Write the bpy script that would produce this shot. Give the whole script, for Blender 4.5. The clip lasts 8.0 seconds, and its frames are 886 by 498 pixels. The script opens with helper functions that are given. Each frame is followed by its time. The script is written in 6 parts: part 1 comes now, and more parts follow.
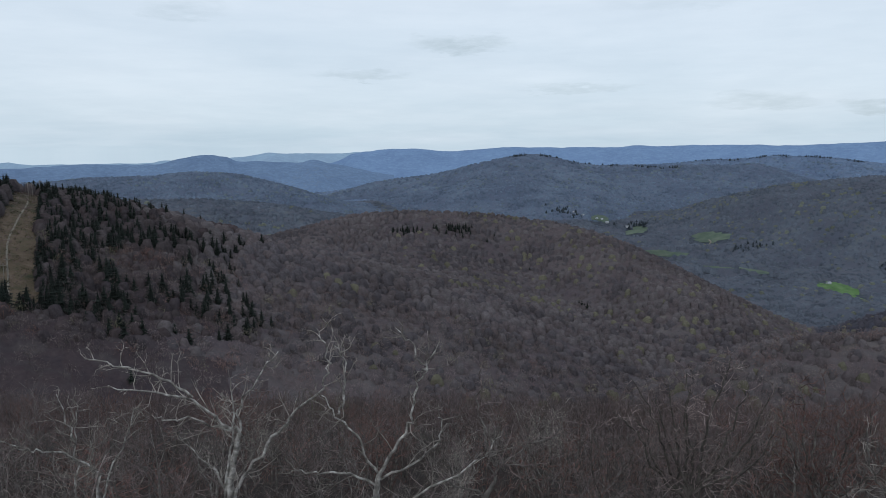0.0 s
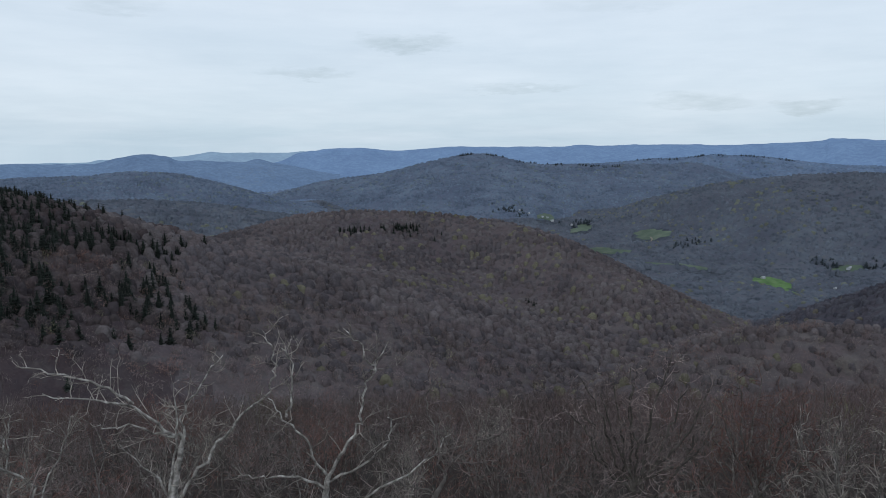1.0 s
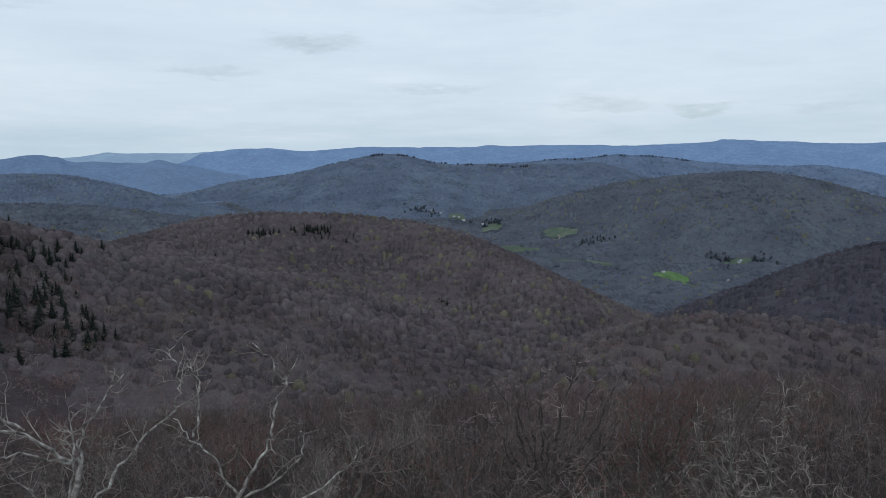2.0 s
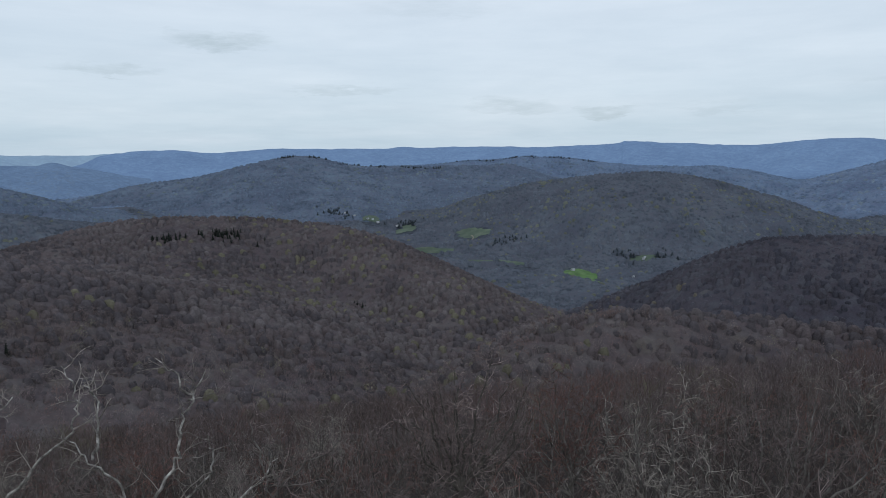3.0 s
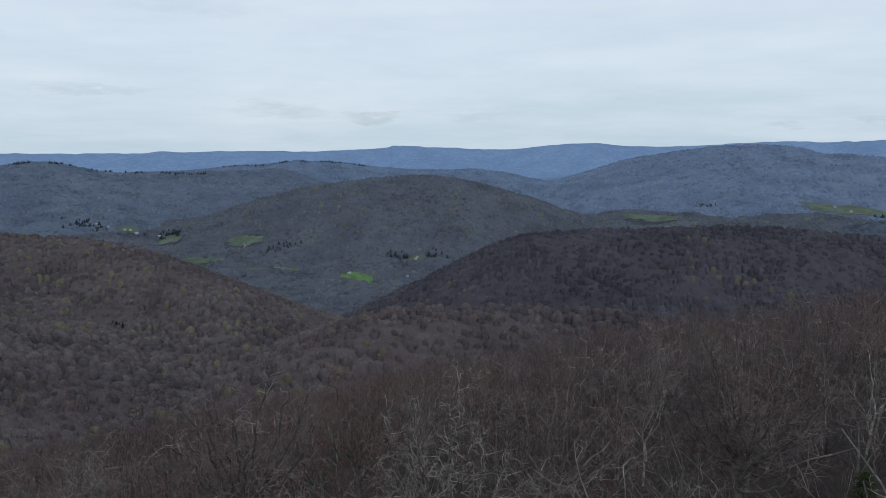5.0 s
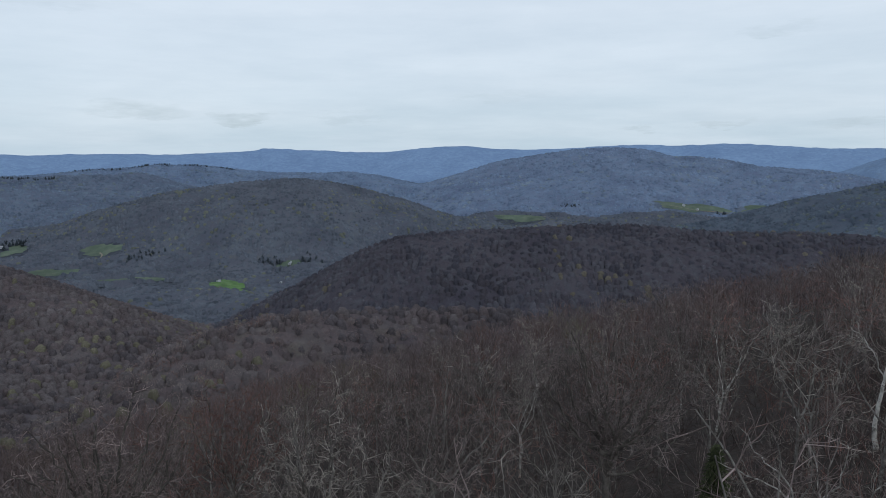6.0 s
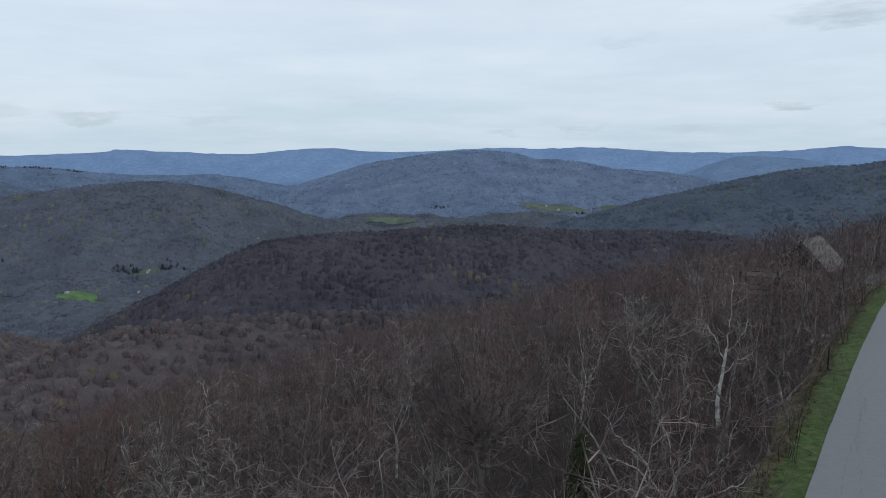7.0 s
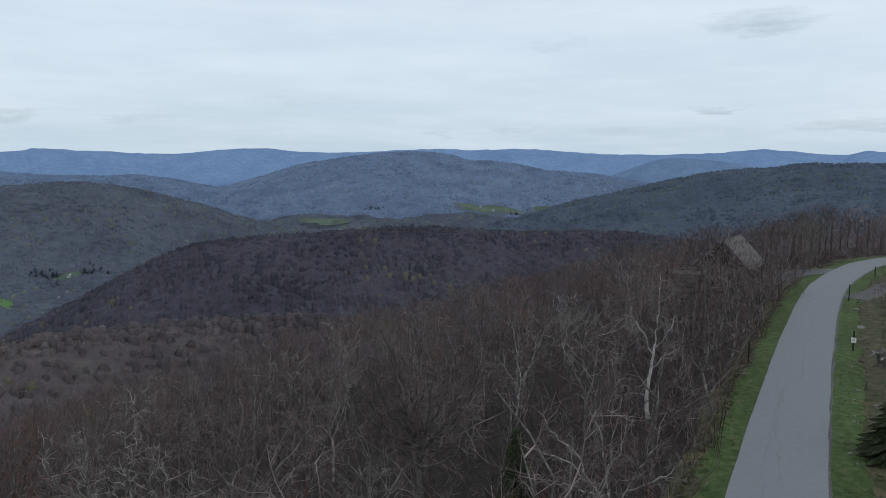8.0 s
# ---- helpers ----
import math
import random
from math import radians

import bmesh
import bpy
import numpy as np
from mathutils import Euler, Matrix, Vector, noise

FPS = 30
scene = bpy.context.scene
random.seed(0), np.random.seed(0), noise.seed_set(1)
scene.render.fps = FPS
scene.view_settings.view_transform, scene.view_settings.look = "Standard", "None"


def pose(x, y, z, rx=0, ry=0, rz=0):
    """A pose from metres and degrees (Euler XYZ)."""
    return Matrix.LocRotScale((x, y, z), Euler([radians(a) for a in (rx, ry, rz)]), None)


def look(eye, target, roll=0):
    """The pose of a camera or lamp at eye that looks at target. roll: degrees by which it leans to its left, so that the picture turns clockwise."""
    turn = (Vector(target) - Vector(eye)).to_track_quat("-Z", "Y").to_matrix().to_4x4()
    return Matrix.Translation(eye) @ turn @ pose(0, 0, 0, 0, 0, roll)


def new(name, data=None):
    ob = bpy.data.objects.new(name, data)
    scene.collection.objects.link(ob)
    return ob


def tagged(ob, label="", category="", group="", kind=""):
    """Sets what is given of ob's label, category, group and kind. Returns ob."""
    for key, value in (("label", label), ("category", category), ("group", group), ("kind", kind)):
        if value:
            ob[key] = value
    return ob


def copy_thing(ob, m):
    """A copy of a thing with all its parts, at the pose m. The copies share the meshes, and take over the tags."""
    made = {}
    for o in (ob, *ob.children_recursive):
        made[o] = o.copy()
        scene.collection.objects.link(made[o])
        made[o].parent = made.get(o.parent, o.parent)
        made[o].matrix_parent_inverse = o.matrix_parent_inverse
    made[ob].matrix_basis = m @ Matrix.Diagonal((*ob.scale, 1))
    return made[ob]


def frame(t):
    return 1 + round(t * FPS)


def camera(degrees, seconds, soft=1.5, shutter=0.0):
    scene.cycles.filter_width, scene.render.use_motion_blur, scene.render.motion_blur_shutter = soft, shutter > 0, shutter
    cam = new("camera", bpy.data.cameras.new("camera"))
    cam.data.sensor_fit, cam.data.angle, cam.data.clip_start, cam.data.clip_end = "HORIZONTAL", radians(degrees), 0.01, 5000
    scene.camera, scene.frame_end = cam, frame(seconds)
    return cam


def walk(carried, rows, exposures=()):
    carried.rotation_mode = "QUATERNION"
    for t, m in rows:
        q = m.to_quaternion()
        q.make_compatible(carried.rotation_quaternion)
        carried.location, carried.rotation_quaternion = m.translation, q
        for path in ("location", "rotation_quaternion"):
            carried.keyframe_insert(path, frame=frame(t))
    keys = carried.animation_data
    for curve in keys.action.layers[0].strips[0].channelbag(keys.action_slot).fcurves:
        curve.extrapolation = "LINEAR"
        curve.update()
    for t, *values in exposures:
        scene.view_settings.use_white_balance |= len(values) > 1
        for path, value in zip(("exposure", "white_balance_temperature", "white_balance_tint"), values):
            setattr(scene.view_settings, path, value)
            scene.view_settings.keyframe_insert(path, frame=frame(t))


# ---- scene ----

# ---------------------------------------------------------------- camera
cam = camera(64.93, 8.0, soft=0.7)
EYE = 13.3
# seconds, east drift, climb, yaw, downward pitch, roll
PATH = [(0.0, 0.00, 0.00, 0.00, 8.20, 0.04), (0.5, 0.00, -0.08, -0.33, 8.22, 0.05), (1.0, 0.00, 0.00, -4.35, 8.25, 0.08),
        (2.5, 0.09, 0.33, -14.78, 8.15, 0.06), (3.0, 0.13, 0.37, -18.68, 8.07, 0.01), (3.5, 0.15, 0.38, -22.59, 7.97, -0.06),
        (4.0, 0.15, 0.38, -26.75, 7.89, -0.07), (4.5, 0.15, 0.38, -31.93, 7.82, -0.07), (6.0, 0.12, 0.38, -47.50, 7.52, -0.18),
        (6.5, 0.08, 0.36, -52.79, 7.43, -0.17), (7.0, 0.04, 0.34, -58.16, 7.35, -0.03), (7.5, 0.02, 0.33, -62.82, 7.30, 0.16),
        (8.0, 0.00, 0.32, -63.51, 7.26, 0.24)]
walk(cam, [(t, pose(x, 0, EYE + z, 90 - pit, 0, yaw) @ pose(0, 0, 0, 0, 0, rol)) for t, x, z, yaw, pit, rol in PATH],
     [(0.0, 0.09), (1.2, 0.09), (2.5, 0.05), (4.5, 0.02), (6.0, 0.04), (8.0, 0.07)])

# ---------------------------------------------------------------- light
SUN_EL, SUN_AZ = 48.0, 200.0
sun = new("sun", bpy.data.lights.new("sun", "SUN"))
sun.data.energy, sun.data.angle, sun.data.color = 0.5, radians(25), (1.0, 0.96, 0.9)
sun.matrix_world = look((0, 0, 300), (-300 * math.sin(radians(SUN_AZ)), -300 * math.cos(radians(SUN_AZ)), 300 - 300 * math.tan(radians(SUN_EL))))

world = bpy.data.worlds.new("overcast_sky")
scene.world = world
world.use_nodes = True


class Nodes:
    """A small helper that adds and links shader nodes."""

    def __init__(self, tree):
        self.tree = tree
        tree.nodes.clear()

    def add(self, kind, props=None, **inputs):
        n = self.tree.nodes.new("ShaderNode" + kind)
        for k, v in (props or {}).items():
            setattr(n, k, v)
        for k, v in inputs.items():
            self.set(n, k.replace("_", " "), v)
        return n

    def set(self, n, key, v):
        sock = n.inputs[int(key[1:])] if key[0] == "i" and key[1:].isdigit() else n.inputs[key]
        if isinstance(v, bpy.types.NodeSocket):
            self.tree.links.new(v, sock)
        else:
            sock.default_value = v

    def math(self, op, a, b=0.0, c=0.0):
        return self.add("Math", {"operation": op}, i0=a, i1=b, i2=c).outputs[0]

    def mix(self, f, a, b, blend="MIX"):
        n = self.add("Mix", {"data_type": "RGBA", "blend_type": blend})
        for i, v in ((0, f), (6, a), (7, b)):
            self.set(n, "i%d" % i, (*v, 1.0) if isinstance(v, tuple) and len(v) == 3 else v)
        return n.outputs[2]

    def ramp(self, f, stops):
        n = self.add("ValToRGB", None, Fac=f)
        e = n.color_ramp.elements
        for i, (p, c) in enumerate(stops):
            el = e[i] if i < 2 else e.new(p)
            el.position, el.color = p, (*c, 1.0) if len(c) == 3 else c
        return n.outputs[0]

    def noise(self, vec, scale, detail=3.0, rough=0.55):
        return self.add("TexNoise", None, Vector=vec, Scale=scale, Detail=detail, Roughness=rough).outputs[0]


# clouds: bearing, elevation, half width, half height (degrees), darkness
CLOUDS = [(1.6, 8.2, 4.6, 0.9, 0.85), (-6.5, 5.8, 4.2, 0.5, 0.6), (10.4, 4.8, 4.5, 0.4, 0.45), (24.2, 3.6, 4.0, 0.8, 0.55),
          (31.8, 3.0, 2.8, 0.55, 0.75), (-19.9, 10.2, 4.0, 0.9, 0.4), (18.0, 11.0, 7.0, 0.8, 0.25), (63.7, 2.2, 1.6, 0.3, 0.5),
          (69.2, 2.5, 2.6, 0.35, 0.5), (72.7, 9.0, 3.2, 0.6, 0.35), (87.6, 10.0, 4.6, 1.0, 0.85), (84.9, 3.8, 2.2, 0.4, 0.8),
          (93.6, 2.6, 4.2, 0.6, 0.6), (78.0, 2.4, 2.6, 0.4, 0.4), (40.0, 3.2, 4.0, 0.35, 0.3), (52.0, 4.8, 5.0, 0.4, 0.2)]


def build_sky():
    N = Nodes(world.node_tree)
    gen = N.add("TexCoord").outputs["Generated"]
    xyz = N.add("SeparateXYZ", None, Vector=gen)
    x, y, z = xyz.outputs
    sky = N.add("TexSky", {"sky_type": "NISHITA", "sun_disc": False, "sun_elevation": radians(SUN_EL), "sun_rotation": radians(SUN_AZ),
                           "air_density": 1.0, "dust_density": 2.0}).outputs[0]
    clear = N.mix(1.0, sky, (0.09, 0.09, 0.09), "MULTIPLY")
    deg = 180 / math.pi
    az = N.math("MULTIPLY", N.math("ARCTAN2", x, y), deg)
    el = N.math("MULTIPLY", N.math("ARCSINE", z), deg)
    # soft deck of high cloud
    up = N.math("ADD", N.math("MAXIMUM", z, 0.0), 0.10)
    flat = N.add("CombineXYZ", None, X=N.math("DIVIDE", x, up), Y=N.math("DIVIDE", y, up), Z=0.3).outputs[0]
    broad = N.noise(flat, 0.55, 4.0, 0.5)
    fine = N.noise(flat, 1.7, 6.0, 0.6)
    deck = N.ramp(N.math("MULTIPLY", el, 1 / 90), [(0.0, (0.555, 0.690, 0.800)), (0.05, (0.620, 0.735, 0.845)), (0.16, (0.720, 0.810, 0.915)), (1.0, (0.79, 0.87, 0.98))])
    lit = N.mix(N.ramp(broad, [(0.35, (0, 0, 0)), (0.68, (1, 1, 1))]), deck, (0.79, 0.87, 0.965), "MIX")
    lit = N.mix(0.42, deck, lit)
    dim = N.ramp(fine, [(0.35, (0.965, 0.972, 0.978)), (0.6, (1.012, 1.012, 1.012))])
    lit = N.mix(1.0, lit, dim, "MULTIPLY")
    # long faint streaks
    band = N.add("CombineXYZ", None, X=N.math("MULTIPLY", az, 0.035), Y=N.math("MULTIPLY", el, 0.34), Z=4.0).outputs[0]
    streak = N.ramp(N.noise(band, 1.0, 6.0, 0.6), [(0.34, (0.945, 0.955, 0.962)), (0.62, (1.025, 1.02, 1.015))])
    lit = N.mix(1.0, lit, streak, "MULTIPLY")
    # separate low clouds, ragged
    rag = N.add("CombineXYZ", None, X=N.math("MULTIPLY", az, 0.16), Y=N.math("MULTIPLY", el, 0.75), Z=0.0).outputs[0]
    r1 = N.math("SUBTRACT", N.noise(rag, 1.0, 5.0, 0.6), 0.5)
    r2 = N.math("SUBTRACT", N.noise(rag, 2.3, 4.0, 0.6), 0.5)
    azr = N.math("MULTIPLY_ADD", r1, 7.0, az)
    elr = N.math("MULTIPLY_ADD", r2, 2.4, el)
    total = None
    for ca, ce, w, h, dark in CLOUDS:
        u = N.math("MULTIPLY", N.math("SUBTRACT", azr, ca), 1 / w)
        v = N.math("MULTIPLY", N.math("SUBTRACT", elr, ce), 1 / h)
        q = N.math("ADD", N.math("MULTIPLY", u, u), N.math("MULTIPLY", v, v))
        # flat dark base, softer top
        low = N.math("MULTIPLY_ADD", v, -0.45, 0.75)
        d = N.math("MULTIPLY", N.math("MULTIPLY", N.math("MAXIMUM", N.math("SUBTRACT", 1.0, q), 0.0), dark), N.math("MAXIMUM", low, 0.3))
        total = d if total is None else N.math("MAXIMUM", total, d)
    torn = N.ramp(N.noise(rag, 3.6, 6.0, 0.65), [(0.30, (0.35, 0.35, 0.35)), (0.58, (1, 1, 1))])
    total = N.math("MULTIPLY", total, torn)
    lit = N.mix(N.math("MULTIPLY", total, 1.0), lit, (0.44, 0.535, 0.60))
    out = N.mix(0.88, clear, lit)
    bg = N.add("Background", None, Color=out, Strength=1.0)
    N.add("OutputWorld", None, Surface=bg.outputs[0])


build_sky()

# ---------------------------------------------------------------- materials


def material(name, colours, scale, rough=0.9, bump=0.0, bump_scale=None, spec=0.2, big=None, per_object=0.0, per_island=0.0):
    """Noise-blended colours (dark to light), a larger blotch scale, and bump, all in metres."""
    m = bpy.data.materials.new(name)
    m.use_nodes = True
    N = Nodes(m.node_tree)
    pos = N.add("NewGeometry").outputs["Position"]
    n = len(colours)
    col = N.ramp(N.noise(pos, scale, 5.0, 0.6), [(0.30 + 0.40 * i / max(1, n - 1), c) for i, c in enumerate(colours)])
    if big:
        f = N.ramp(N.noise(pos, big, 3.0, 0.5), [(0.3, (0.8, 0.8, 0.8)), (0.7, (1.18, 1.18, 1.18))])
        col = N.mix(1.0, col, f, "MULTIPLY")
    for amount, sock in ((per_object, ("ObjectInfo", "Random")), (per_island, ("NewGeometry", "Random Per Island"))):
        if amount:
            r = N.add(sock[0]).outputs[sock[1]]
            v = N.math("MULTIPLY_ADD", r, 2 * amount, 1 - amount)
            g = N.add("CombineXYZ", None, X=v, Y=v, Z=v).outputs[0]
            col = N.mix(1.0, col, g, "MULTIPLY")
    b = N.add("BsdfPrincipled", None, Base_Color=col, Roughness=rough, Specular_IOR_Level=spec)
    if bump:
        h = N.noise(pos, bump_scale or scale * 4, 4.0, 0.6)
        N.set(b, "Normal", N.add("Bump", None, Strength=0.8, Distance=bump, Height=h).outputs[0])
    N.add("OutputMaterial", None, Surface=b.outputs[0])
    return m


def canopy(name, base, bud, size, bump, patch, vary=0.24):
    """Closed woods seen from far: rounded crowns of their own tones, some of them budding, in broad drifts."""
    m = bpy.data.materials.new(name)
    m.use_nodes = True
    N = Nodes(m.node_tree)
    pos = N.add("NewGeometry").outputs["Position"]
    warp = N.add("VectorMath", {"operation": "MULTIPLY_ADD"}, i0=N.add("TexNoise", None, Vector=pos, Scale=0.12, Detail=2.0).outputs[1], i1=(size * 0.9, size * 0.9, size * 0.9), i2=pos).outputs[0]
    cell = N.add("TexVoronoi", {"feature": "F1"}, Vector=warp, Scale=1.0 / size, Randomness=1.0)
    tone = N.add("SeparateColor", None, Color=cell.outputs["Color"])
    r, g, b = base
    col = N.ramp(tone.outputs[0], [(0.0, (r * (1 - vary), g * (1 - vary), b * (1 - vary * 0.85))), (0.5, (r * 0.98, g * 0.98, b)), (1.0, (r * (1 + vary), g * (1 + vary), b * (1 + vary * 0.8)))])
    drift = N.noise(pos, 1 / patch, 4.0, 0.6)
    few = N.math("MULTIPLY", N.math("GREATER_THAN", tone.outputs[1], 0.80), N.ramp(drift, [(0.44, (0, 0, 0)), (0.62, (1, 1, 1))]))
    col = N.mix(N.math("MULTIPLY", few, 0.6), col, bud)
    col = N.mix(1.0, col, N.ramp(N.noise(pos, 1 / (patch * 0.35), 5.0, 0.6), [(0.3, (1 - 1.3 * vary, 1 - 1.25 * vary, 1 - 1.05 * vary)), (0.7, (1 + vary, 1 + vary, 1 + vary * 0.75))]), "MULTIPLY")
    col = N.mix(1.0, col, N.ramp(N.noise(pos, 0.35, 3.0, 0.6), [(0.3, (1 - 0.8 * vary, 1 - 0.8 * vary, 1 - 0.7 * vary)), (0.7, (1 + 0.6 * vary, 1 + 0.6 * vary, 1 + 0.5 * vary))]), "MULTIPLY")
    h = N.math("SUBTRACT", 1.0, cell.outputs["Distance"])
    h = N.math("ADD", h, N.math("MULTIPLY", N.noise(pos, 0.3, 3.0, 0.6), 0.5))
    n = N.add("Bump", None, Strength=0.7, Distance=bump, Height=h).outputs[0]
    sh = N.add("BsdfPrincipled", None, Base_Color=col, Roughness=1.0, Specular_IOR_Level=0.0, Normal=n)
    N.add("OutputMaterial", None, Surface=sh.outputs[0])
    return m


M = {}
# Near-black litter: the shade under the brush is put into its colour.
M["litter"] = material("shade_dark_leaf_litter", [(0.012, 0.009, 0.008), (0.022, 0.017, 0.015), (0.038, 0.029, 0.025)], 0.8, bump=0.15, big=0.02)
M["bark"] = material("grey_bark", [(0.045, 0.039, 0.036), (0.10, 0.092, 0.086), (0.20, 0.19, 0.178)], 3.0, bump=0.02, bump_scale=30, per_object=0.25)
M["bark_dark"] = material("dark_grey_bark", [(0.03, 0.026, 0.024), (0.07, 0.063, 0.057), (0.125, 0.115, 0.105)], 3.0, bump=0.02, bump_scale=30)
M["pale_bark"] = material("lichen_pale_bark", [(0.045, 0.04, 0.037), (0.20, 0.19, 0.178), (0.46, 0.45, 0.43)], 5.0, bump=0.02, bump_scale=25, big=0.6)
M["twig"] = material("mauve_grey_twigs", [(0.046, 0.035, 0.035), (0.215, 0.174, 0.168)], 0.6, per_object=0.3, per_island=0.55)
# Brush stems darkened too, with the shade between the trees in their colour.
M["brush"] = material("shade_dark_brush_stems", [(0.026, 0.019, 0.018), (0.070, 0.051, 0.047)], 0.5, per_island=0.55)
M["birch"] = material("white_birch_bark", [(0.10, 0.095, 0.088), (0.34, 0.33, 0.31), (0.52, 0.51, 0.49)], 3.5, bump=0.01, bump_scale=25)
M["twig_pale"] = material("pale_twigs", [(0.12, 0.106, 0.098), (0.30, 0.275, 0.25)], 0.6, per_object=0.3, per_island=0.45)
M["twig_red"] = material("red_budding_twigs", [(0.070, 0.036, 0.032), (0.22, 0.120, 0.104)], 0.6, per_object=0.3, per_island=0.45)
M["needle"] = material("dark_spruce_needles", [(0.007, 0.010, 0.009), (0.016, 0.022, 0.018)], 1.5, per_object=0.3, per_island=0.35)
# Needles for far conifers: bluer and paler, with distance haze in the colour.
M["valley_needle"] = material("hazed_bluish_pine_needles", [(0.022, 0.032, 0.042), (0.036, 0.048, 0.058)], 0.3, per_island=0.3)
M["needle_near"] = material("green_spruce_needles", [(0.015, 0.020, 0.009), (0.038, 0.046, 0.020)], 3.0, per_island=0.5)
M["asphalt"] = material("worn_asphalt", [(0.153, 0.163, 0.172), (0.162, 0.173, 0.182), (0.171, 0.182, 0.192)], 2.4, rough=0.9, bump=0.006, bump_scale=40)
M["drive"] = material("dark_gravelled_drive", [(0.075, 0.078, 0.082), (0.098, 0.102, 0.107), (0.12, 0.124, 0.13)], 2.0, big=0.3)
M["crack"] = material("tar_crack", [(0.06, 0.06, 0.062), (0.11, 0.11, 0.11)], 3.0)
M["gravel"] = material("grey_gravel", [(0.03, 0.03, 0.03), (0.08, 0.08, 0.08), (0.17, 0.17, 0.168)], 9.0, bump=0.03, bump_scale=25)
M["turf"] = material("spring_turf", [(0.026, 0.042, 0.013), (0.046, 0.078, 0.022), (0.088, 0.096, 0.044)], 2.2, bump=0.05, bump_scale=12, big=0.15)
M["dry_grass"] = material("dry_bank_grass", [(0.030, 0.038, 0.017), (0.058, 0.056, 0.029), (0.105, 0.088, 0.054)], 1.3, bump=0.06, bump_scale=9, big=0.2)
M["shingle"] = material("weathered_grey_shingle", [(0.075, 0.07, 0.068), (0.12, 0.112, 0.108), (0.15, 0.142, 0.138)], 1.8, bump=0.01, per_object=0.2)
M["siding"] = material("dark_brown_siding", [(0.022, 0.017, 0.015), (0.045, 0.034, 0.029)], 1.5, bump=0.01, per_object=0.2)
M["deck_wood"] = material("grey_deck_wood", [(0.035, 0.030, 0.027), (0.075, 0.066, 0.060)], 2.0, bump=0.01, per_object=0.25)
M["black_metal"] = material("black_post_paint", [(0.012, 0.012, 0.012), (0.02, 0.02, 0.02)], 4.0, rough=0.5)
M["white_sign"] = material("white_sign_paint", [(0.62, 0.62, 0.60), (0.75, 0.75, 0.73)], 3.0, rough=0.5)
M["pole_wood"] = material("weathered_pole_wood", [(0.13, 0.12, 0.105), (0.22, 0.205, 0.185)], 1.0)
M["stone"] = material("pale_stone", [(0.07, 0.07, 0.064), (0.14, 0.136, 0.126), (0.25, 0.242, 0.225)], 1.5, bump=0.05, bump_scale=8, per_object=0.3)
M["meadow"] = material("valley_meadow", [(0.056, 0.082, 0.064), (0.074, 0.104, 0.076), (0.104, 0.128, 0.100)], 0.035, big=0.008)
M["meadow_bright"] = material("bright_spring_meadow", [(0.050, 0.096, 0.036), (0.070, 0.140, 0.046), (0.115, 0.172, 0.080)], 0.06, big=0.015)
M["track"] = material("pale_dirt_track", [(0.13, 0.12, 0.10), (0.18, 0.165, 0.14)], 0.05)
M["clearing"] = material("cut_brush_grass", [(0.036, 0.040, 0.022), (0.070, 0.058, 0.036), (0.088, 0.064, 0.046), (0.11, 0.09, 0.064)], 0.12, big=0.03, bump=0.6, bump_scale=0.5)
M["white_wall"] = material("white_farm_paint", [(0.34, 0.36, 0.39), (0.42, 0.44, 0.47)], 0.5)
M["dull_roof"] = material("grey_metal_roof", [(0.25, 0.27, 0.3), (0.33, 0.35, 0.38)], 0.5, rough=0.5)

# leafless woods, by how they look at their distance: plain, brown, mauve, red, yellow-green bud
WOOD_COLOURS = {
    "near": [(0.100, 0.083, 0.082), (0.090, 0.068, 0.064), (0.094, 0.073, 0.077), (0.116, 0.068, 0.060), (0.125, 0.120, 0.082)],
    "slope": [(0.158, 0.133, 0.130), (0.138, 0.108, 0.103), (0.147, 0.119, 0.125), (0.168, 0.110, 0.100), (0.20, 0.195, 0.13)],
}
WOODS = {}
# Lighter and darker copies of the wood colours stand in for crown shading.
WOOD_TONES = (("pale_grey", 0, 1.2), ("grey", 0, 1.0), ("dark_grey", 0, 0.8), ("brown", 1, 1.1), ("dark_brown", 1, 0.82), ("mauve", 2, 1.05), ("red", 3, 1.0), ("budding", 4, 1.0))
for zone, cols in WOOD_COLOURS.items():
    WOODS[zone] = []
    for word, k, f in WOOD_TONES:
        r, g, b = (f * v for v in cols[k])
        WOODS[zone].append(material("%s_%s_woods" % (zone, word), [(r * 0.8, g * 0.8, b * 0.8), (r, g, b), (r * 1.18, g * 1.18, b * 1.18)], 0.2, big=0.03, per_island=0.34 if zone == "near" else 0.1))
M["floor_slope"] = canopy("slope_undergrowth", (0.068, 0.058, 0.058), (0.09, 0.088, 0.06), 4.0, 1.0, 90, 0.3)
M["floor_mid"] = canopy("wooded_bench_floor", (0.068, 0.062, 0.066), (0.09, 0.088, 0.06), 6, 2.0, 160, 0.32)
M["floor_left"] = canopy("dark_hillside_floor", (0.054, 0.046, 0.049), (0.07, 0.066, 0.05), 6, 1.5, 120, 0.3)
# East ridge floor darkened and blued: haze and cloud shadow put into its colour.
M["floor_east"] = canopy("hazed_shaded_ridge_floor", (0.060, 0.065, 0.083), (0.08, 0.078, 0.063), 6, 2.0, 160, 0.34)
# Far floors: distance haze is mixed into these base colours.
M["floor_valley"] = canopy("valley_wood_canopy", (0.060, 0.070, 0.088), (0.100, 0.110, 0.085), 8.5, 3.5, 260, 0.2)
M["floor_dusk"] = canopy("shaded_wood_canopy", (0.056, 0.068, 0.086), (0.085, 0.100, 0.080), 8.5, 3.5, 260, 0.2)
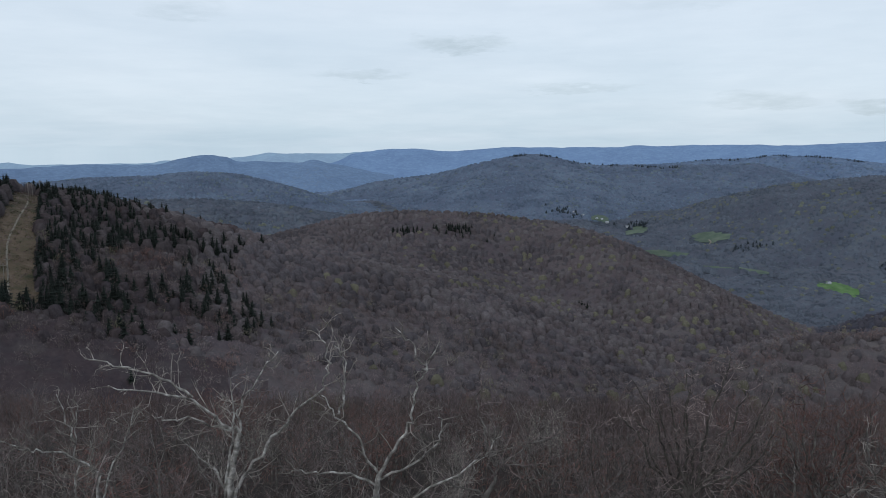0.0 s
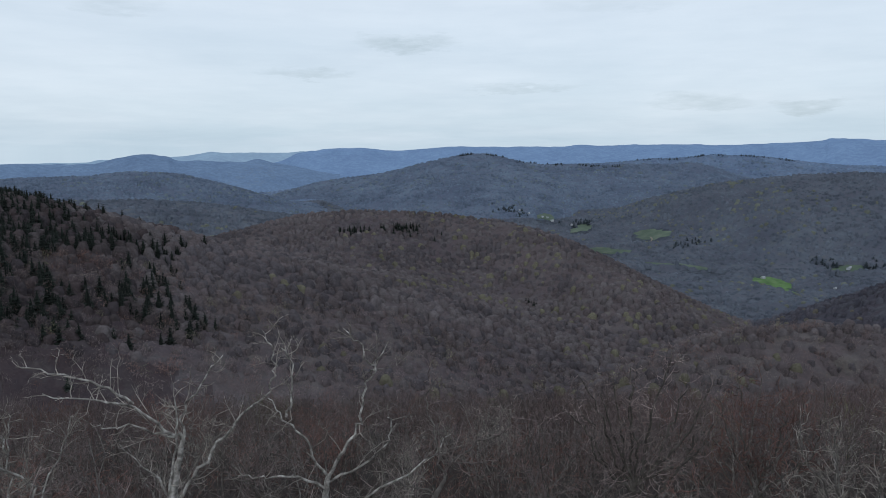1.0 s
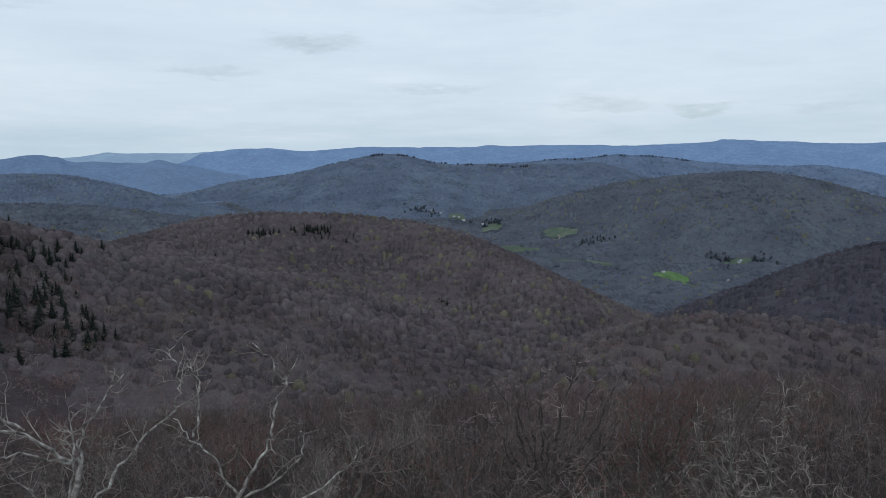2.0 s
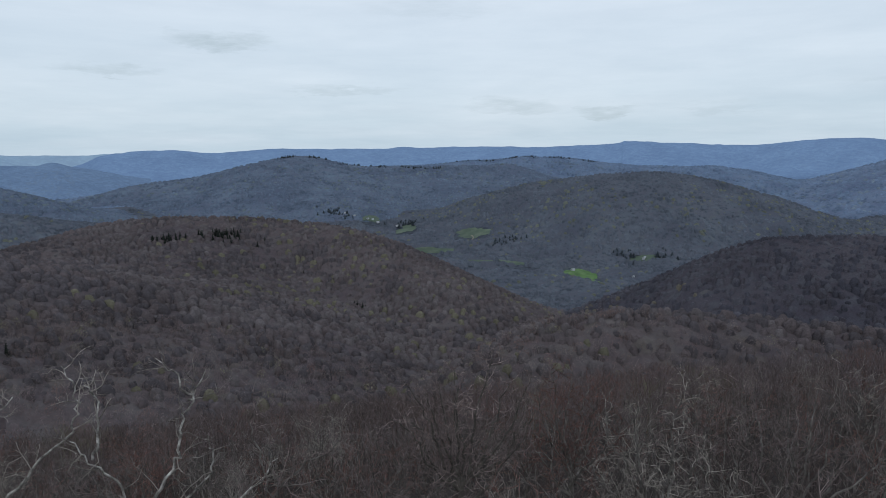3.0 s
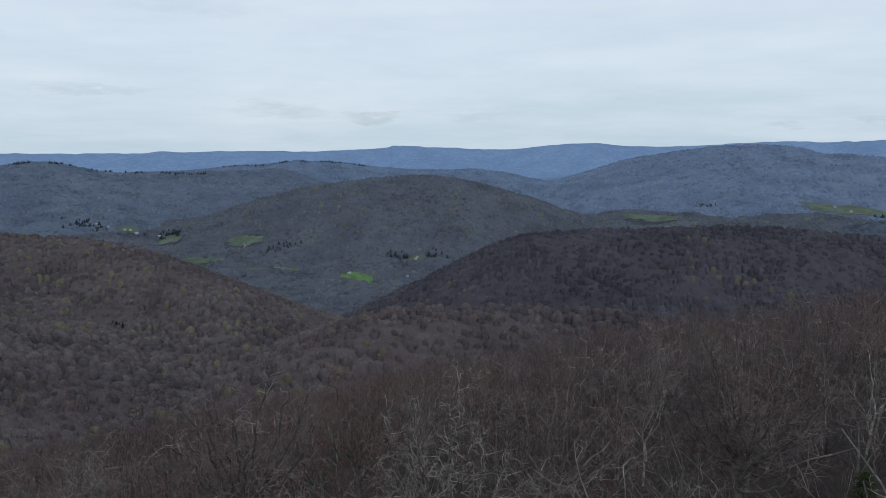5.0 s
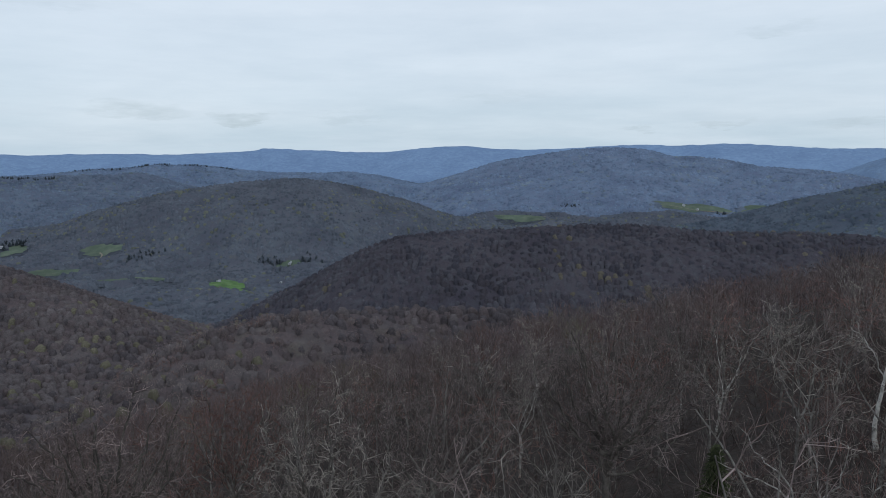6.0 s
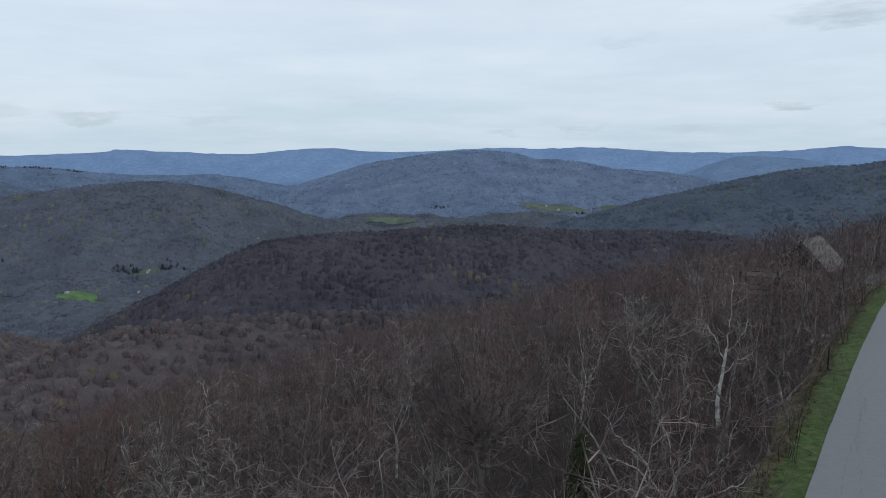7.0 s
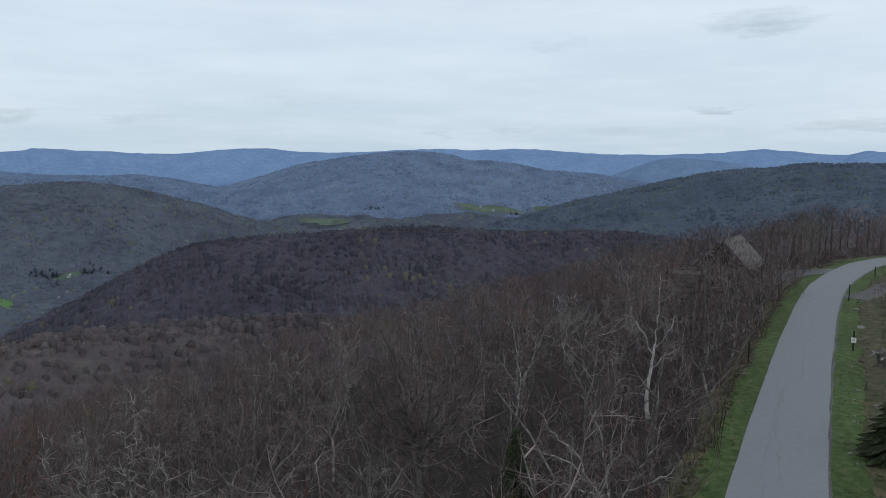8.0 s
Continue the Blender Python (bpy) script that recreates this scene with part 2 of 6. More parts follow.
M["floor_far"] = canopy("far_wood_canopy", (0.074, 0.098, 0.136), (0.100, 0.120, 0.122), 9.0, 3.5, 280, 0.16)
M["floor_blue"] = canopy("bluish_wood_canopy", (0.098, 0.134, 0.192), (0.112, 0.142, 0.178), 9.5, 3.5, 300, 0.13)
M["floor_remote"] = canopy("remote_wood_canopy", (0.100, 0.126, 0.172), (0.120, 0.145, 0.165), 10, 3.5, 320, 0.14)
# Blue of the far ranges is haze, put into the base colour.
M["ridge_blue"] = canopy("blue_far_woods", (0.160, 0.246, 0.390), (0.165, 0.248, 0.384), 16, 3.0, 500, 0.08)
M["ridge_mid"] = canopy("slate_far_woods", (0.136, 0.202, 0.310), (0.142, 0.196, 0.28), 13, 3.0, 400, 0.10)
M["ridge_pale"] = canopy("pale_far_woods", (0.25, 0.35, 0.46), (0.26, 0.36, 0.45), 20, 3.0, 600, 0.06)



def crown_cover(name, base, bud, vary=0.22):
    """Closed leafless canopy: every crown has its own tone, some are budding, in broad drifts."""
    m = bpy.data.materials.new(name)
    m.use_nodes = True
    N = Nodes(m.node_tree)
    pos = N.add("NewGeometry").outputs["Position"]
    tone = N.add("Attribute", {"attribute_name": "crown_tone"}).outputs["Fac"]
    young = N.add("Attribute", {"attribute_name": "crown_bud"}).outputs["Fac"]
    r, g, b = base
    col = N.ramp(tone, [(0.0, (r * (1 - vary), g * (1 - vary), b * (1 - 0.8 * vary))), (0.35, (r * 1.02, g * 0.94, b * 0.94)), (0.7, base), (1.0, (r * (1 + 1.3 * vary), g * (1 + 1.3 * vary), b * (1 + vary)))])
    drift = N.ramp(N.noise(pos, 0.006, 4.0, 0.6), [(0.32, (0.84, 0.83, 0.86)), (0.68, (1.16, 1.15, 1.10))])
    col = N.mix(1.0, col, drift, "MULTIPLY")
    col = N.mix(N.math("MULTIPLY", young, 0.75), col, bud)
    fine = N.ramp(N.noise(pos, 0.45, 4.0, 0.7), [(0.3, (0.80, 0.80, 0.82)), (0.7, (1.2, 1.2, 1.18))])
    col = N.mix(1.0, col, fine, "MULTIPLY")
    bump = N.add("Bump", None, Strength=0.5, Distance=1.2, Height=N.noise(pos, 0.6, 3.0, 0.65)).outputs[0]
    sh = N.add("BsdfPrincipled", None, Base_Color=col, Roughness=1.0, Specular_IOR_Level=0.0, Normal=bump)
    N.add("OutputMaterial", None, Surface=sh.outputs[0])
    return m


# Zones from valley to remote get bluer with distance: haze put into the colour.
COVER = {
    "slope": ((0.068, 0.056, 0.055), (0.096, 0.088, 0.058)), "left": ((0.056, 0.049, 0.053), (0.084, 0.079, 0.060)), "mid": ((0.082, 0.075, 0.081), (0.110, 0.106, 0.080)),
    # east: darker, bluer tone with haze and cloud shadow in the colour
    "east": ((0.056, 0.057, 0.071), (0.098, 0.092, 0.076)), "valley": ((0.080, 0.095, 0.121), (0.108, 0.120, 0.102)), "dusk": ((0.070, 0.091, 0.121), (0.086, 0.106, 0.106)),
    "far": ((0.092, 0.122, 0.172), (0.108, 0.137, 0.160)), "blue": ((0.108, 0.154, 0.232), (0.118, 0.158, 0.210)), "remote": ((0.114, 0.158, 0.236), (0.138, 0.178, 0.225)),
}
FAR_CROWNS = {}
for zone, (base, young) in COVER.items():
    r, g, b = base
    f = 1.0 if zone in ("slope", "left", "mid", "east") else 0.5
    for k, c in enumerate(((r * (1 - 0.12 * f), g * (1 - 0.12 * f), b * (1 - 0.10 * f)), (r * (1 + 0.08 * f), g * (1 + 0.02 * f), b), (r * (1 + 0.22 * f), g * (1 + 0.21 * f), b * (1 + 0.18 * f)), young)):
        FAR_CROWNS[zone, k] = material("%s_%s_crowns" % (zone, ("dark", "brown", "pale", "budding")[k]), [tuple(v * 0.74 for v in c), c, tuple(v * 1.26 for v in c)], 0.7, bump=0.8, bump_scale=1.0, spec=0.0, big=0.012, per_island=0.10)
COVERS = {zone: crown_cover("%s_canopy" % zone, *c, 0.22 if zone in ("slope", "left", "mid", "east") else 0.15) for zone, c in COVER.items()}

# ---------------------------------------------------------------- terrain


def smooth(t):
    t = np.clip(t, 0, 1)
    return t * t * (3 - 2 * t)


def softplus(v, k):
    return k * np.logaddexp(0, v / k)


def value_noise(x, y, seed):
    """Smooth value noise in -1..1 on unit cells."""
    xi, yi = np.floor(x), np.floor(y)
    fx, fy = smooth(x - xi), smooth(y - yi)

    def h(a, b):
        v = np.sin(a * 127.1 + b * 311.7 + seed * 74.7) * 43758.5453
        return 2 * (v - np.floor(v)) - 1
    return ((h(xi, yi) * (1 - fx) + h(xi + 1, yi) * fx) * (1 - fy) + (h(xi, yi + 1) * (1 - fx) + h(xi + 1, yi + 1) * fx) * fy)


def line_at(points, steps=12):
    """A smooth curve through control points."""
    P = np.array(points, float)
    P = np.vstack([2 * P[0] - P[1], P, 2 * P[-1] - P[-2]])
    out = []
    for i in range(1, len(P) - 2):
        a, b, c, d = P[i - 1:i + 3]
        for t in np.arange(steps) / steps:
            out.append(0.5 * (2 * b + (c - a) * t + (2 * a - 5 * b + 4 * c - d) * t * t + (3 * b - a - 3 * c + d) * t ** 3))
    out.append(P[-2])
    return np.array(out)


ROAD = line_at([(-70, 1.3), (-30, 1.0), (0, 0.6), (28, -0.15), (44, -0.85), (68, -2.35), (86, -4.2), (100, -7.2), (110, -10.2), (122, -16.5), (136, -28)])
ROAD_HALF = 1.84


def road_y(x):
    return np.interp(x, ROAD[:, 0], ROAD[:, 1])


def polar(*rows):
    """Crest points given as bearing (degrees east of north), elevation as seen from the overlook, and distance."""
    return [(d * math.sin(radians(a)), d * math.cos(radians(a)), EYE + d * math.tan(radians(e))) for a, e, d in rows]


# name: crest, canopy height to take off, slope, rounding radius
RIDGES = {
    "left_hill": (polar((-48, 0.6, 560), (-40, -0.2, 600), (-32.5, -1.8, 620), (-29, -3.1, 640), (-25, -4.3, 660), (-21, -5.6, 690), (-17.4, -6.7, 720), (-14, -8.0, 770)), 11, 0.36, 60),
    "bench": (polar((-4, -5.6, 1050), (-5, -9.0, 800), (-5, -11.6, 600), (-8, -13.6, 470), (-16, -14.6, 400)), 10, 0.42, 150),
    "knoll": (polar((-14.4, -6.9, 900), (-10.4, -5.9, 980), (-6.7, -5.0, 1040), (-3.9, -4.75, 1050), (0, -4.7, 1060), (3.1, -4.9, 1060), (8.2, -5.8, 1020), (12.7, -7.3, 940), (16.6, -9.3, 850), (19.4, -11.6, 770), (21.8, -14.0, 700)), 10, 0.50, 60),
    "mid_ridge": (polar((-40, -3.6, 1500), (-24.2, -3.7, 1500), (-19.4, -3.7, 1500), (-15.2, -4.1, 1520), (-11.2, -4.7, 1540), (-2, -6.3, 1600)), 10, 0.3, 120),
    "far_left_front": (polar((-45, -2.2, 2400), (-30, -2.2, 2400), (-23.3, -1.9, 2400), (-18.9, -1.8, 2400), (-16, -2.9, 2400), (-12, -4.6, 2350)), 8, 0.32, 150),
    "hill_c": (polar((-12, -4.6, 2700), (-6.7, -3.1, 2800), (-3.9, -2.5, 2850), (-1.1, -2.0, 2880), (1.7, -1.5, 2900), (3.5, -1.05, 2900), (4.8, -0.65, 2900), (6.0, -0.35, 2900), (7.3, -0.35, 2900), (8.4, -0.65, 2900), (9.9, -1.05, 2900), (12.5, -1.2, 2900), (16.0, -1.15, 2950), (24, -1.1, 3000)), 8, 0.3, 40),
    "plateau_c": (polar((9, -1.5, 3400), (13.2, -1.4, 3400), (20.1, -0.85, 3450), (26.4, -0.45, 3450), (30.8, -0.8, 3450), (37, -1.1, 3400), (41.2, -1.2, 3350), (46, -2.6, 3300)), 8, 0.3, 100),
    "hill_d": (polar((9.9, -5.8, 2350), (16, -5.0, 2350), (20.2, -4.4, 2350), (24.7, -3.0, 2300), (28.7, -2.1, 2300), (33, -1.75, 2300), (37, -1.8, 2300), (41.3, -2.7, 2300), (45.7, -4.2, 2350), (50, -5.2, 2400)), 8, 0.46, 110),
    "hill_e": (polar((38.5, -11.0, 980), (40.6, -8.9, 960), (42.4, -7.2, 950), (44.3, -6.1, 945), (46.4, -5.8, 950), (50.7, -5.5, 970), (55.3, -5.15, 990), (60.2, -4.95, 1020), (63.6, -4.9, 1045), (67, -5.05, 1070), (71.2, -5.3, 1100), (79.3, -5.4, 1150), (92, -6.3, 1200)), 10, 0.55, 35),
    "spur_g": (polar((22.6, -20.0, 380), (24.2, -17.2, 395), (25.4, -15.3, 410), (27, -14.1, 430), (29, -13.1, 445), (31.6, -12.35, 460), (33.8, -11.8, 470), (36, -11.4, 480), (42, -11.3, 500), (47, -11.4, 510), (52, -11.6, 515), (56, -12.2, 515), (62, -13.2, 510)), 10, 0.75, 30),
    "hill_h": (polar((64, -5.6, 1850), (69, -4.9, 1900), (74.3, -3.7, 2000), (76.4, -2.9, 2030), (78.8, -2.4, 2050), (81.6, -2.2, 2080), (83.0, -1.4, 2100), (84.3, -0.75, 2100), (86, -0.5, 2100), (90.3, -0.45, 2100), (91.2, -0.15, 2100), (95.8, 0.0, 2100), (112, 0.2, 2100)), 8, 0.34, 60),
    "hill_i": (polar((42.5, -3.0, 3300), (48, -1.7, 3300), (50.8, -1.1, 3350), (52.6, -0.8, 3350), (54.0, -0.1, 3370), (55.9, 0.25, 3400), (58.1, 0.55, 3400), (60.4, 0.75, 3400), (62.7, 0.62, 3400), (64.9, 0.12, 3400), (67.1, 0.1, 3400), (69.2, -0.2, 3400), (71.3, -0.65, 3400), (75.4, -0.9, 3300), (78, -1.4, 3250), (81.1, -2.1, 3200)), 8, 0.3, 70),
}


def height(x, y, skip_noise=False):
    x, y = np.asarray(x, float), np.asarray(y, float)
    r = np.hypot(x, y)
    floor = -270 + 0.07 * np.clip(r - 1600, 0, 1150)
    dy = y - np.interp(x, [-800, -60, 0, 44, 86, 120, 400, 1500], [6, 1.2, 0.5, -0.95, -4.3, -7.5, -14, -60])
    home = -0.315 * softplus(dy - 4.5 - 4.5 * smooth((x - 78) / 8) * (1 - smooth((x - 102) / 12)), 1.5) - 0.12 * softplus(dy - 118, 20) - 0.18 * softplus(-dy - 45, 12)
    south = -(y - road_y(x))
    home = home - 0.12 * softplus(x - 128, 8)
    home = home + 1.3 * smooth((south - 3.6) / 6) * smooth((x - 20) / 25) * (1 - smooth((x - 95) / 40))
    parts = [floor, home]
    off, hi = np.full(x.shape, 400.0), np.maximum(floor, home)
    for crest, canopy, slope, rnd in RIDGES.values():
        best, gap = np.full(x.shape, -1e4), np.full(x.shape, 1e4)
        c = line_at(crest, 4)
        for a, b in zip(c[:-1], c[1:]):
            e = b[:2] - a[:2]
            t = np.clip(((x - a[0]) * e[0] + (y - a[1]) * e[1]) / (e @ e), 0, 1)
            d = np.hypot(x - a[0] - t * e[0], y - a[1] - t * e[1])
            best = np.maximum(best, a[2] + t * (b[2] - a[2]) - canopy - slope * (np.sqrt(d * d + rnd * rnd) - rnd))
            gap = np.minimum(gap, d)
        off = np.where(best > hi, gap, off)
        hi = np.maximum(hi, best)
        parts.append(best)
    k = 3 + 7 * smooth((r - 150) / 500)
    top = np.max(parts, axis=0)
    z = top + k * np.log(np.sum([np.exp((p - top) / k) for p in parts], axis=0)) - 0.4 * k * smooth((r - 200) / 300)
    z = np.where(r < 120, np.maximum(home, z - 50 * (r < 120)), z)
    rough = smooth((r - 120) / 500)
    z = z + rough * (7 * value_noise(x / 260, y / 260, 1) + 4 * value_noise(x / 110, y / 110, 2) + 1.5 * value_noise(x / 45, y / 45, 3))
    # gullies and spurs on the flanks, away from the crests
    far = smooth((r - 560) / 900)
    wx, wy = x + 40 * value_noise(x / 150, y / 150, 7), y + 40 * value_noise(x / 150, y / 150, 8)
    spur = 1 - 2.2 * np.abs(value_noise(wx / 210, wy / 210, 4)) + 0.5 * value_noise(wx / 90, wy / 90, 6) * (1 - smooth((r - 1800) / 900))
    z = z + far * smooth((off - 30) / 220) * 11 * spur
    return z


def hill_of(x, y):
    """Which landform each place belongs to: the valley floor, the home slope, or a ridge by its name."""
    x, y = np.asarray(x, float), np.asarray(y, float)
    best = np.where(np.hypot(x, y) < 480, -5000.0, -262.0 + 0.07 * np.clip(np.hypot(x, y) - 1600, 0, 1150))
    own = np.where(np.hypot(x, y) < 480, "home", "floor").astype("<U16")
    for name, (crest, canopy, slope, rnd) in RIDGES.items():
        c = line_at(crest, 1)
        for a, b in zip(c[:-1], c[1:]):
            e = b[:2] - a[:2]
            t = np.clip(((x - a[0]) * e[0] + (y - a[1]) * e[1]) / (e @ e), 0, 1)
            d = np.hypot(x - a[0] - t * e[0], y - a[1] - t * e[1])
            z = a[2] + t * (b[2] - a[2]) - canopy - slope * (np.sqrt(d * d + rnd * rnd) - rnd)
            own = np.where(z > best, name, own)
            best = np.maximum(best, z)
    return own


# which woods clothe each landform, with haze in the colour of the far ones
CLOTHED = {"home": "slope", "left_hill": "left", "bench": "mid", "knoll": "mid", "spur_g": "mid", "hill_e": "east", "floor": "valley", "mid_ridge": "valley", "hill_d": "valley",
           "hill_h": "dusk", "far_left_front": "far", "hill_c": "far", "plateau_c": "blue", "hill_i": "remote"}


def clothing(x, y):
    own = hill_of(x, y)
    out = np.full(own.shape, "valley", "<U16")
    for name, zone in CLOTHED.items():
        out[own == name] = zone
    # far valley floor takes the haze-tinted tone
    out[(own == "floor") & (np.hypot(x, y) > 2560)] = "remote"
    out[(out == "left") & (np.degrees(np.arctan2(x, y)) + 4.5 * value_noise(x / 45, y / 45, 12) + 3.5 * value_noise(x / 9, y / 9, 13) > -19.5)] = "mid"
    return out


def height1(x, y):
    return float(height(np.array([x]), np.array([y]))[0])


def mesh_from(name, verts, faces, mats, index=None, flat=True):
    """A mesh from numpy arrays of vertices and equal-sided faces."""
    me = bpy.data.meshes.new(name)
    verts, faces = np.asarray(verts, np.float32), np.asarray(faces, np.int32)
    n = faces.shape[1]
    me.vertices.add(len(verts))
    me.vertices.foreach_set("co", verts.ravel())
    me.loops.add(faces.size)
    me.loops.foreach_set("vertex_index", faces.ravel())
    me.polygons.add(len(faces))
    me.polygons.foreach_set("loop_start", np.arange(0, faces.size, n, dtype=np.int32))
    me.polygons.foreach_set("loop_total", np.full(len(faces), n, np.int32))
    for m in mats:
        me.materials.append(m)
    if index is not None:
        me.polygons.foreach_set("material_index", np.asarray(index, np.int32))
    me.polygons.foreach_set("use_smooth", np.full(len(faces), not flat, bool))
    me.update(calc_edges=True)
    me.validate()
    return me


def build_ground():
    seen = np.arange(-46, 108.01, 0.32)
    behind = np.arange(111, 314, 3.0)
    bearings = np.radians(np.concatenate([seen, behind]))
    rings = np.concatenate([np.geomspace(4, 300, 105), np.geomspace(306, 4850, 190)])
    A, R = np.meshgrid(bearings, rings)
    X, Y = R * np.sin(A), R * np.cos(A)
    Z = height(X, Y)
    nr, na = X.shape
    verts = np.vstack([np.stack([X, Y, Z], -1).reshape(-1, 3), [[0, 0, height1(0, 0)]]])
    i, j = np.meshgrid(np.arange(nr - 1), np.arange(na), indexing="ij")
    j2 = (j + 1) % na
    quads = np.stack([i * na + j, (i + 1) * na + j, (i + 1) * na + j2, i * na + j2], -1).reshape(-1, 4)
    tris = np.vstack([quads[:, [0, 2, 1]], quads[:, [0, 3, 2]]])
    jj = np.arange(na)
    cap = np.stack([np.full(na, nr * na), (jj + 1) % na, jj], -1)
    tris = np.vstack([tris, cap])
    cen = verts[tris].mean(1)
    far = np.hypot(cen[:, 0], cen[:, 1])
    zones = ["litter", "slope", "mid", "valley", "remote", "east", "left", "far", "dusk", "blue"]
    where = clothing(cen[:, 0], cen[:, 1])
    mat = np.array([zones.index(k) for k in sorted(zones)])[np.searchsorted(sorted(zones), where)]
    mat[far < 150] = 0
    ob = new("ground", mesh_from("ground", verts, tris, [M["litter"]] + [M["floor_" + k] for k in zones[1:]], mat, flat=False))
    tagged(ob, "wooded mountain ground falling into a broad valley", "ground", kind="structure")


build_ground()


def build_backdrop(name, rows, depth, mat, label, slope=0.32, seed=5):
    """A far wooded range: a crest with slopes on both sides, standing behind the valley."""
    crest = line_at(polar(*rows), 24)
    n = len(crest)
    s = np.linspace(-1, 1, 25)
    out = crest[:, :2] / np.linalg.norm(crest[:, :2], axis=1)[:, None]
    V = np.zeros((n, 25, 3))
    for k, v in enumerate(s):
        d = v * depth if v < 0 else v * depth * 0.4
        V[:, k, :2] = crest[:, :2] + out * d
        spurs = value_noise(crest[:, 0] / 190 + 0.2 * v, crest[:, 1] / 190, seed) + 0.5 * value_noise(crest[:, 0] / 80, crest[:, 1] / 80 + v, seed + 1)
        drop = slope * np.sqrt(d * d + 60 ** 2) - slope * 60
        V[:, k, 2] = crest[:, 2] - drop + spurs * 26 * min(1, abs(v) * 3) * (1 - 0.3 * abs(v))
    V[:, 0, 2] -= 160
    V[:, 12, 2] += 3.0 * value_noise(crest[:, 0] / 40, crest[:, 1] / 40, seed + 2)
    i, j = np.meshgrid(np.arange(n - 1), np.arange(24), indexing="ij")
    q = np.stack([i * 25 + j, (i + 1) * 25 + j, (i + 1) * 25 + j + 1, i * 25 + j + 1], -1).reshape(-1, 4)
    ob = new(name, mesh_from(name, V.reshape(-1, 3), q, [mat], flat=False))
    tagged(ob, label, "mountain range", kind="structure")


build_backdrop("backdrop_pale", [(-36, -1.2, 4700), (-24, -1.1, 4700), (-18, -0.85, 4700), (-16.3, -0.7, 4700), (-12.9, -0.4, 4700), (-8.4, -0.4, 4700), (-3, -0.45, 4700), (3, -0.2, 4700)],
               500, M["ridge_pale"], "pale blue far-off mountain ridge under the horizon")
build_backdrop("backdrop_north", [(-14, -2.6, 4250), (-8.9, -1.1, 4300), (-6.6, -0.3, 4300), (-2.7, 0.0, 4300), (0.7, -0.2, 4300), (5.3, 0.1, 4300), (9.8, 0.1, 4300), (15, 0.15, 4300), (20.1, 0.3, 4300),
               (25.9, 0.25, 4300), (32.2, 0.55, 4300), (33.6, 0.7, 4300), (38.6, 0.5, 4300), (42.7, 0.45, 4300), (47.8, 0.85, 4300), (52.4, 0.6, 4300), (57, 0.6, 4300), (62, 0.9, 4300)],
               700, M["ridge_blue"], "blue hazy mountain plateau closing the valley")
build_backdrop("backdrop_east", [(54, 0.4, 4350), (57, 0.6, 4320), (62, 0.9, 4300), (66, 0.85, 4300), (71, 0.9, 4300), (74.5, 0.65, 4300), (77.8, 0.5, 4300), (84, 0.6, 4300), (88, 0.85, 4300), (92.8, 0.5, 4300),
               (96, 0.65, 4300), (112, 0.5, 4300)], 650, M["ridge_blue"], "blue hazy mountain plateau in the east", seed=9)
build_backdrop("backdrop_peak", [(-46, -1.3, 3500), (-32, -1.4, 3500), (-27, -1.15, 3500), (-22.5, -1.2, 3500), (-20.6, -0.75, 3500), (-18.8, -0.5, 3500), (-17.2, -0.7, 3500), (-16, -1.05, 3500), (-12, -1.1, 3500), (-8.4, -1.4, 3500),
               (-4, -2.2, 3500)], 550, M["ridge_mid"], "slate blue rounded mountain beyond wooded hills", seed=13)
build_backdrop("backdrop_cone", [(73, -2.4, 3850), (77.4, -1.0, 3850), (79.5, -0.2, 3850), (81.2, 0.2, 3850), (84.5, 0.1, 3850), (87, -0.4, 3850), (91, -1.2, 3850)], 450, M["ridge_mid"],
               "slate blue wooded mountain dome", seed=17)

# ---------------------------------------------------------------- things: shared helpers


def part(name, me, parent, label=""):
    ob = new(name, me)
    ob.parent = parent
    if label:
        ob["label"] = label
    return ob


def bm_mesh(name, bm, mat, smooth_faces=False):
    me = bpy.data.meshes.new(name)
    for f in bm.faces:
        f.smooth = smooth_faces
    bm.to_mesh(me)
    bm.free()
    me.materials.append(mat)
    return me


def box(bm, x0, x1, y0, y1, z0, z1, bevel=0.0):
    v = bmesh.ops.create_cube(bm, size=1.0)["verts"]
    for p in v:
        p.co = Vector(((x0 + x1) / 2 + p.co.x * (x1 - x0), (y0 + y1) / 2 + p.co.y * (y1 - y0), (z0 + z1) / 2 + p.co.z * (z1 - z0)))
    if bevel:
        bmesh.ops.bevel(bm, geom=list({e for p in v for e in p.link_edges}), offset=bevel, segments=1, affect="EDGES")


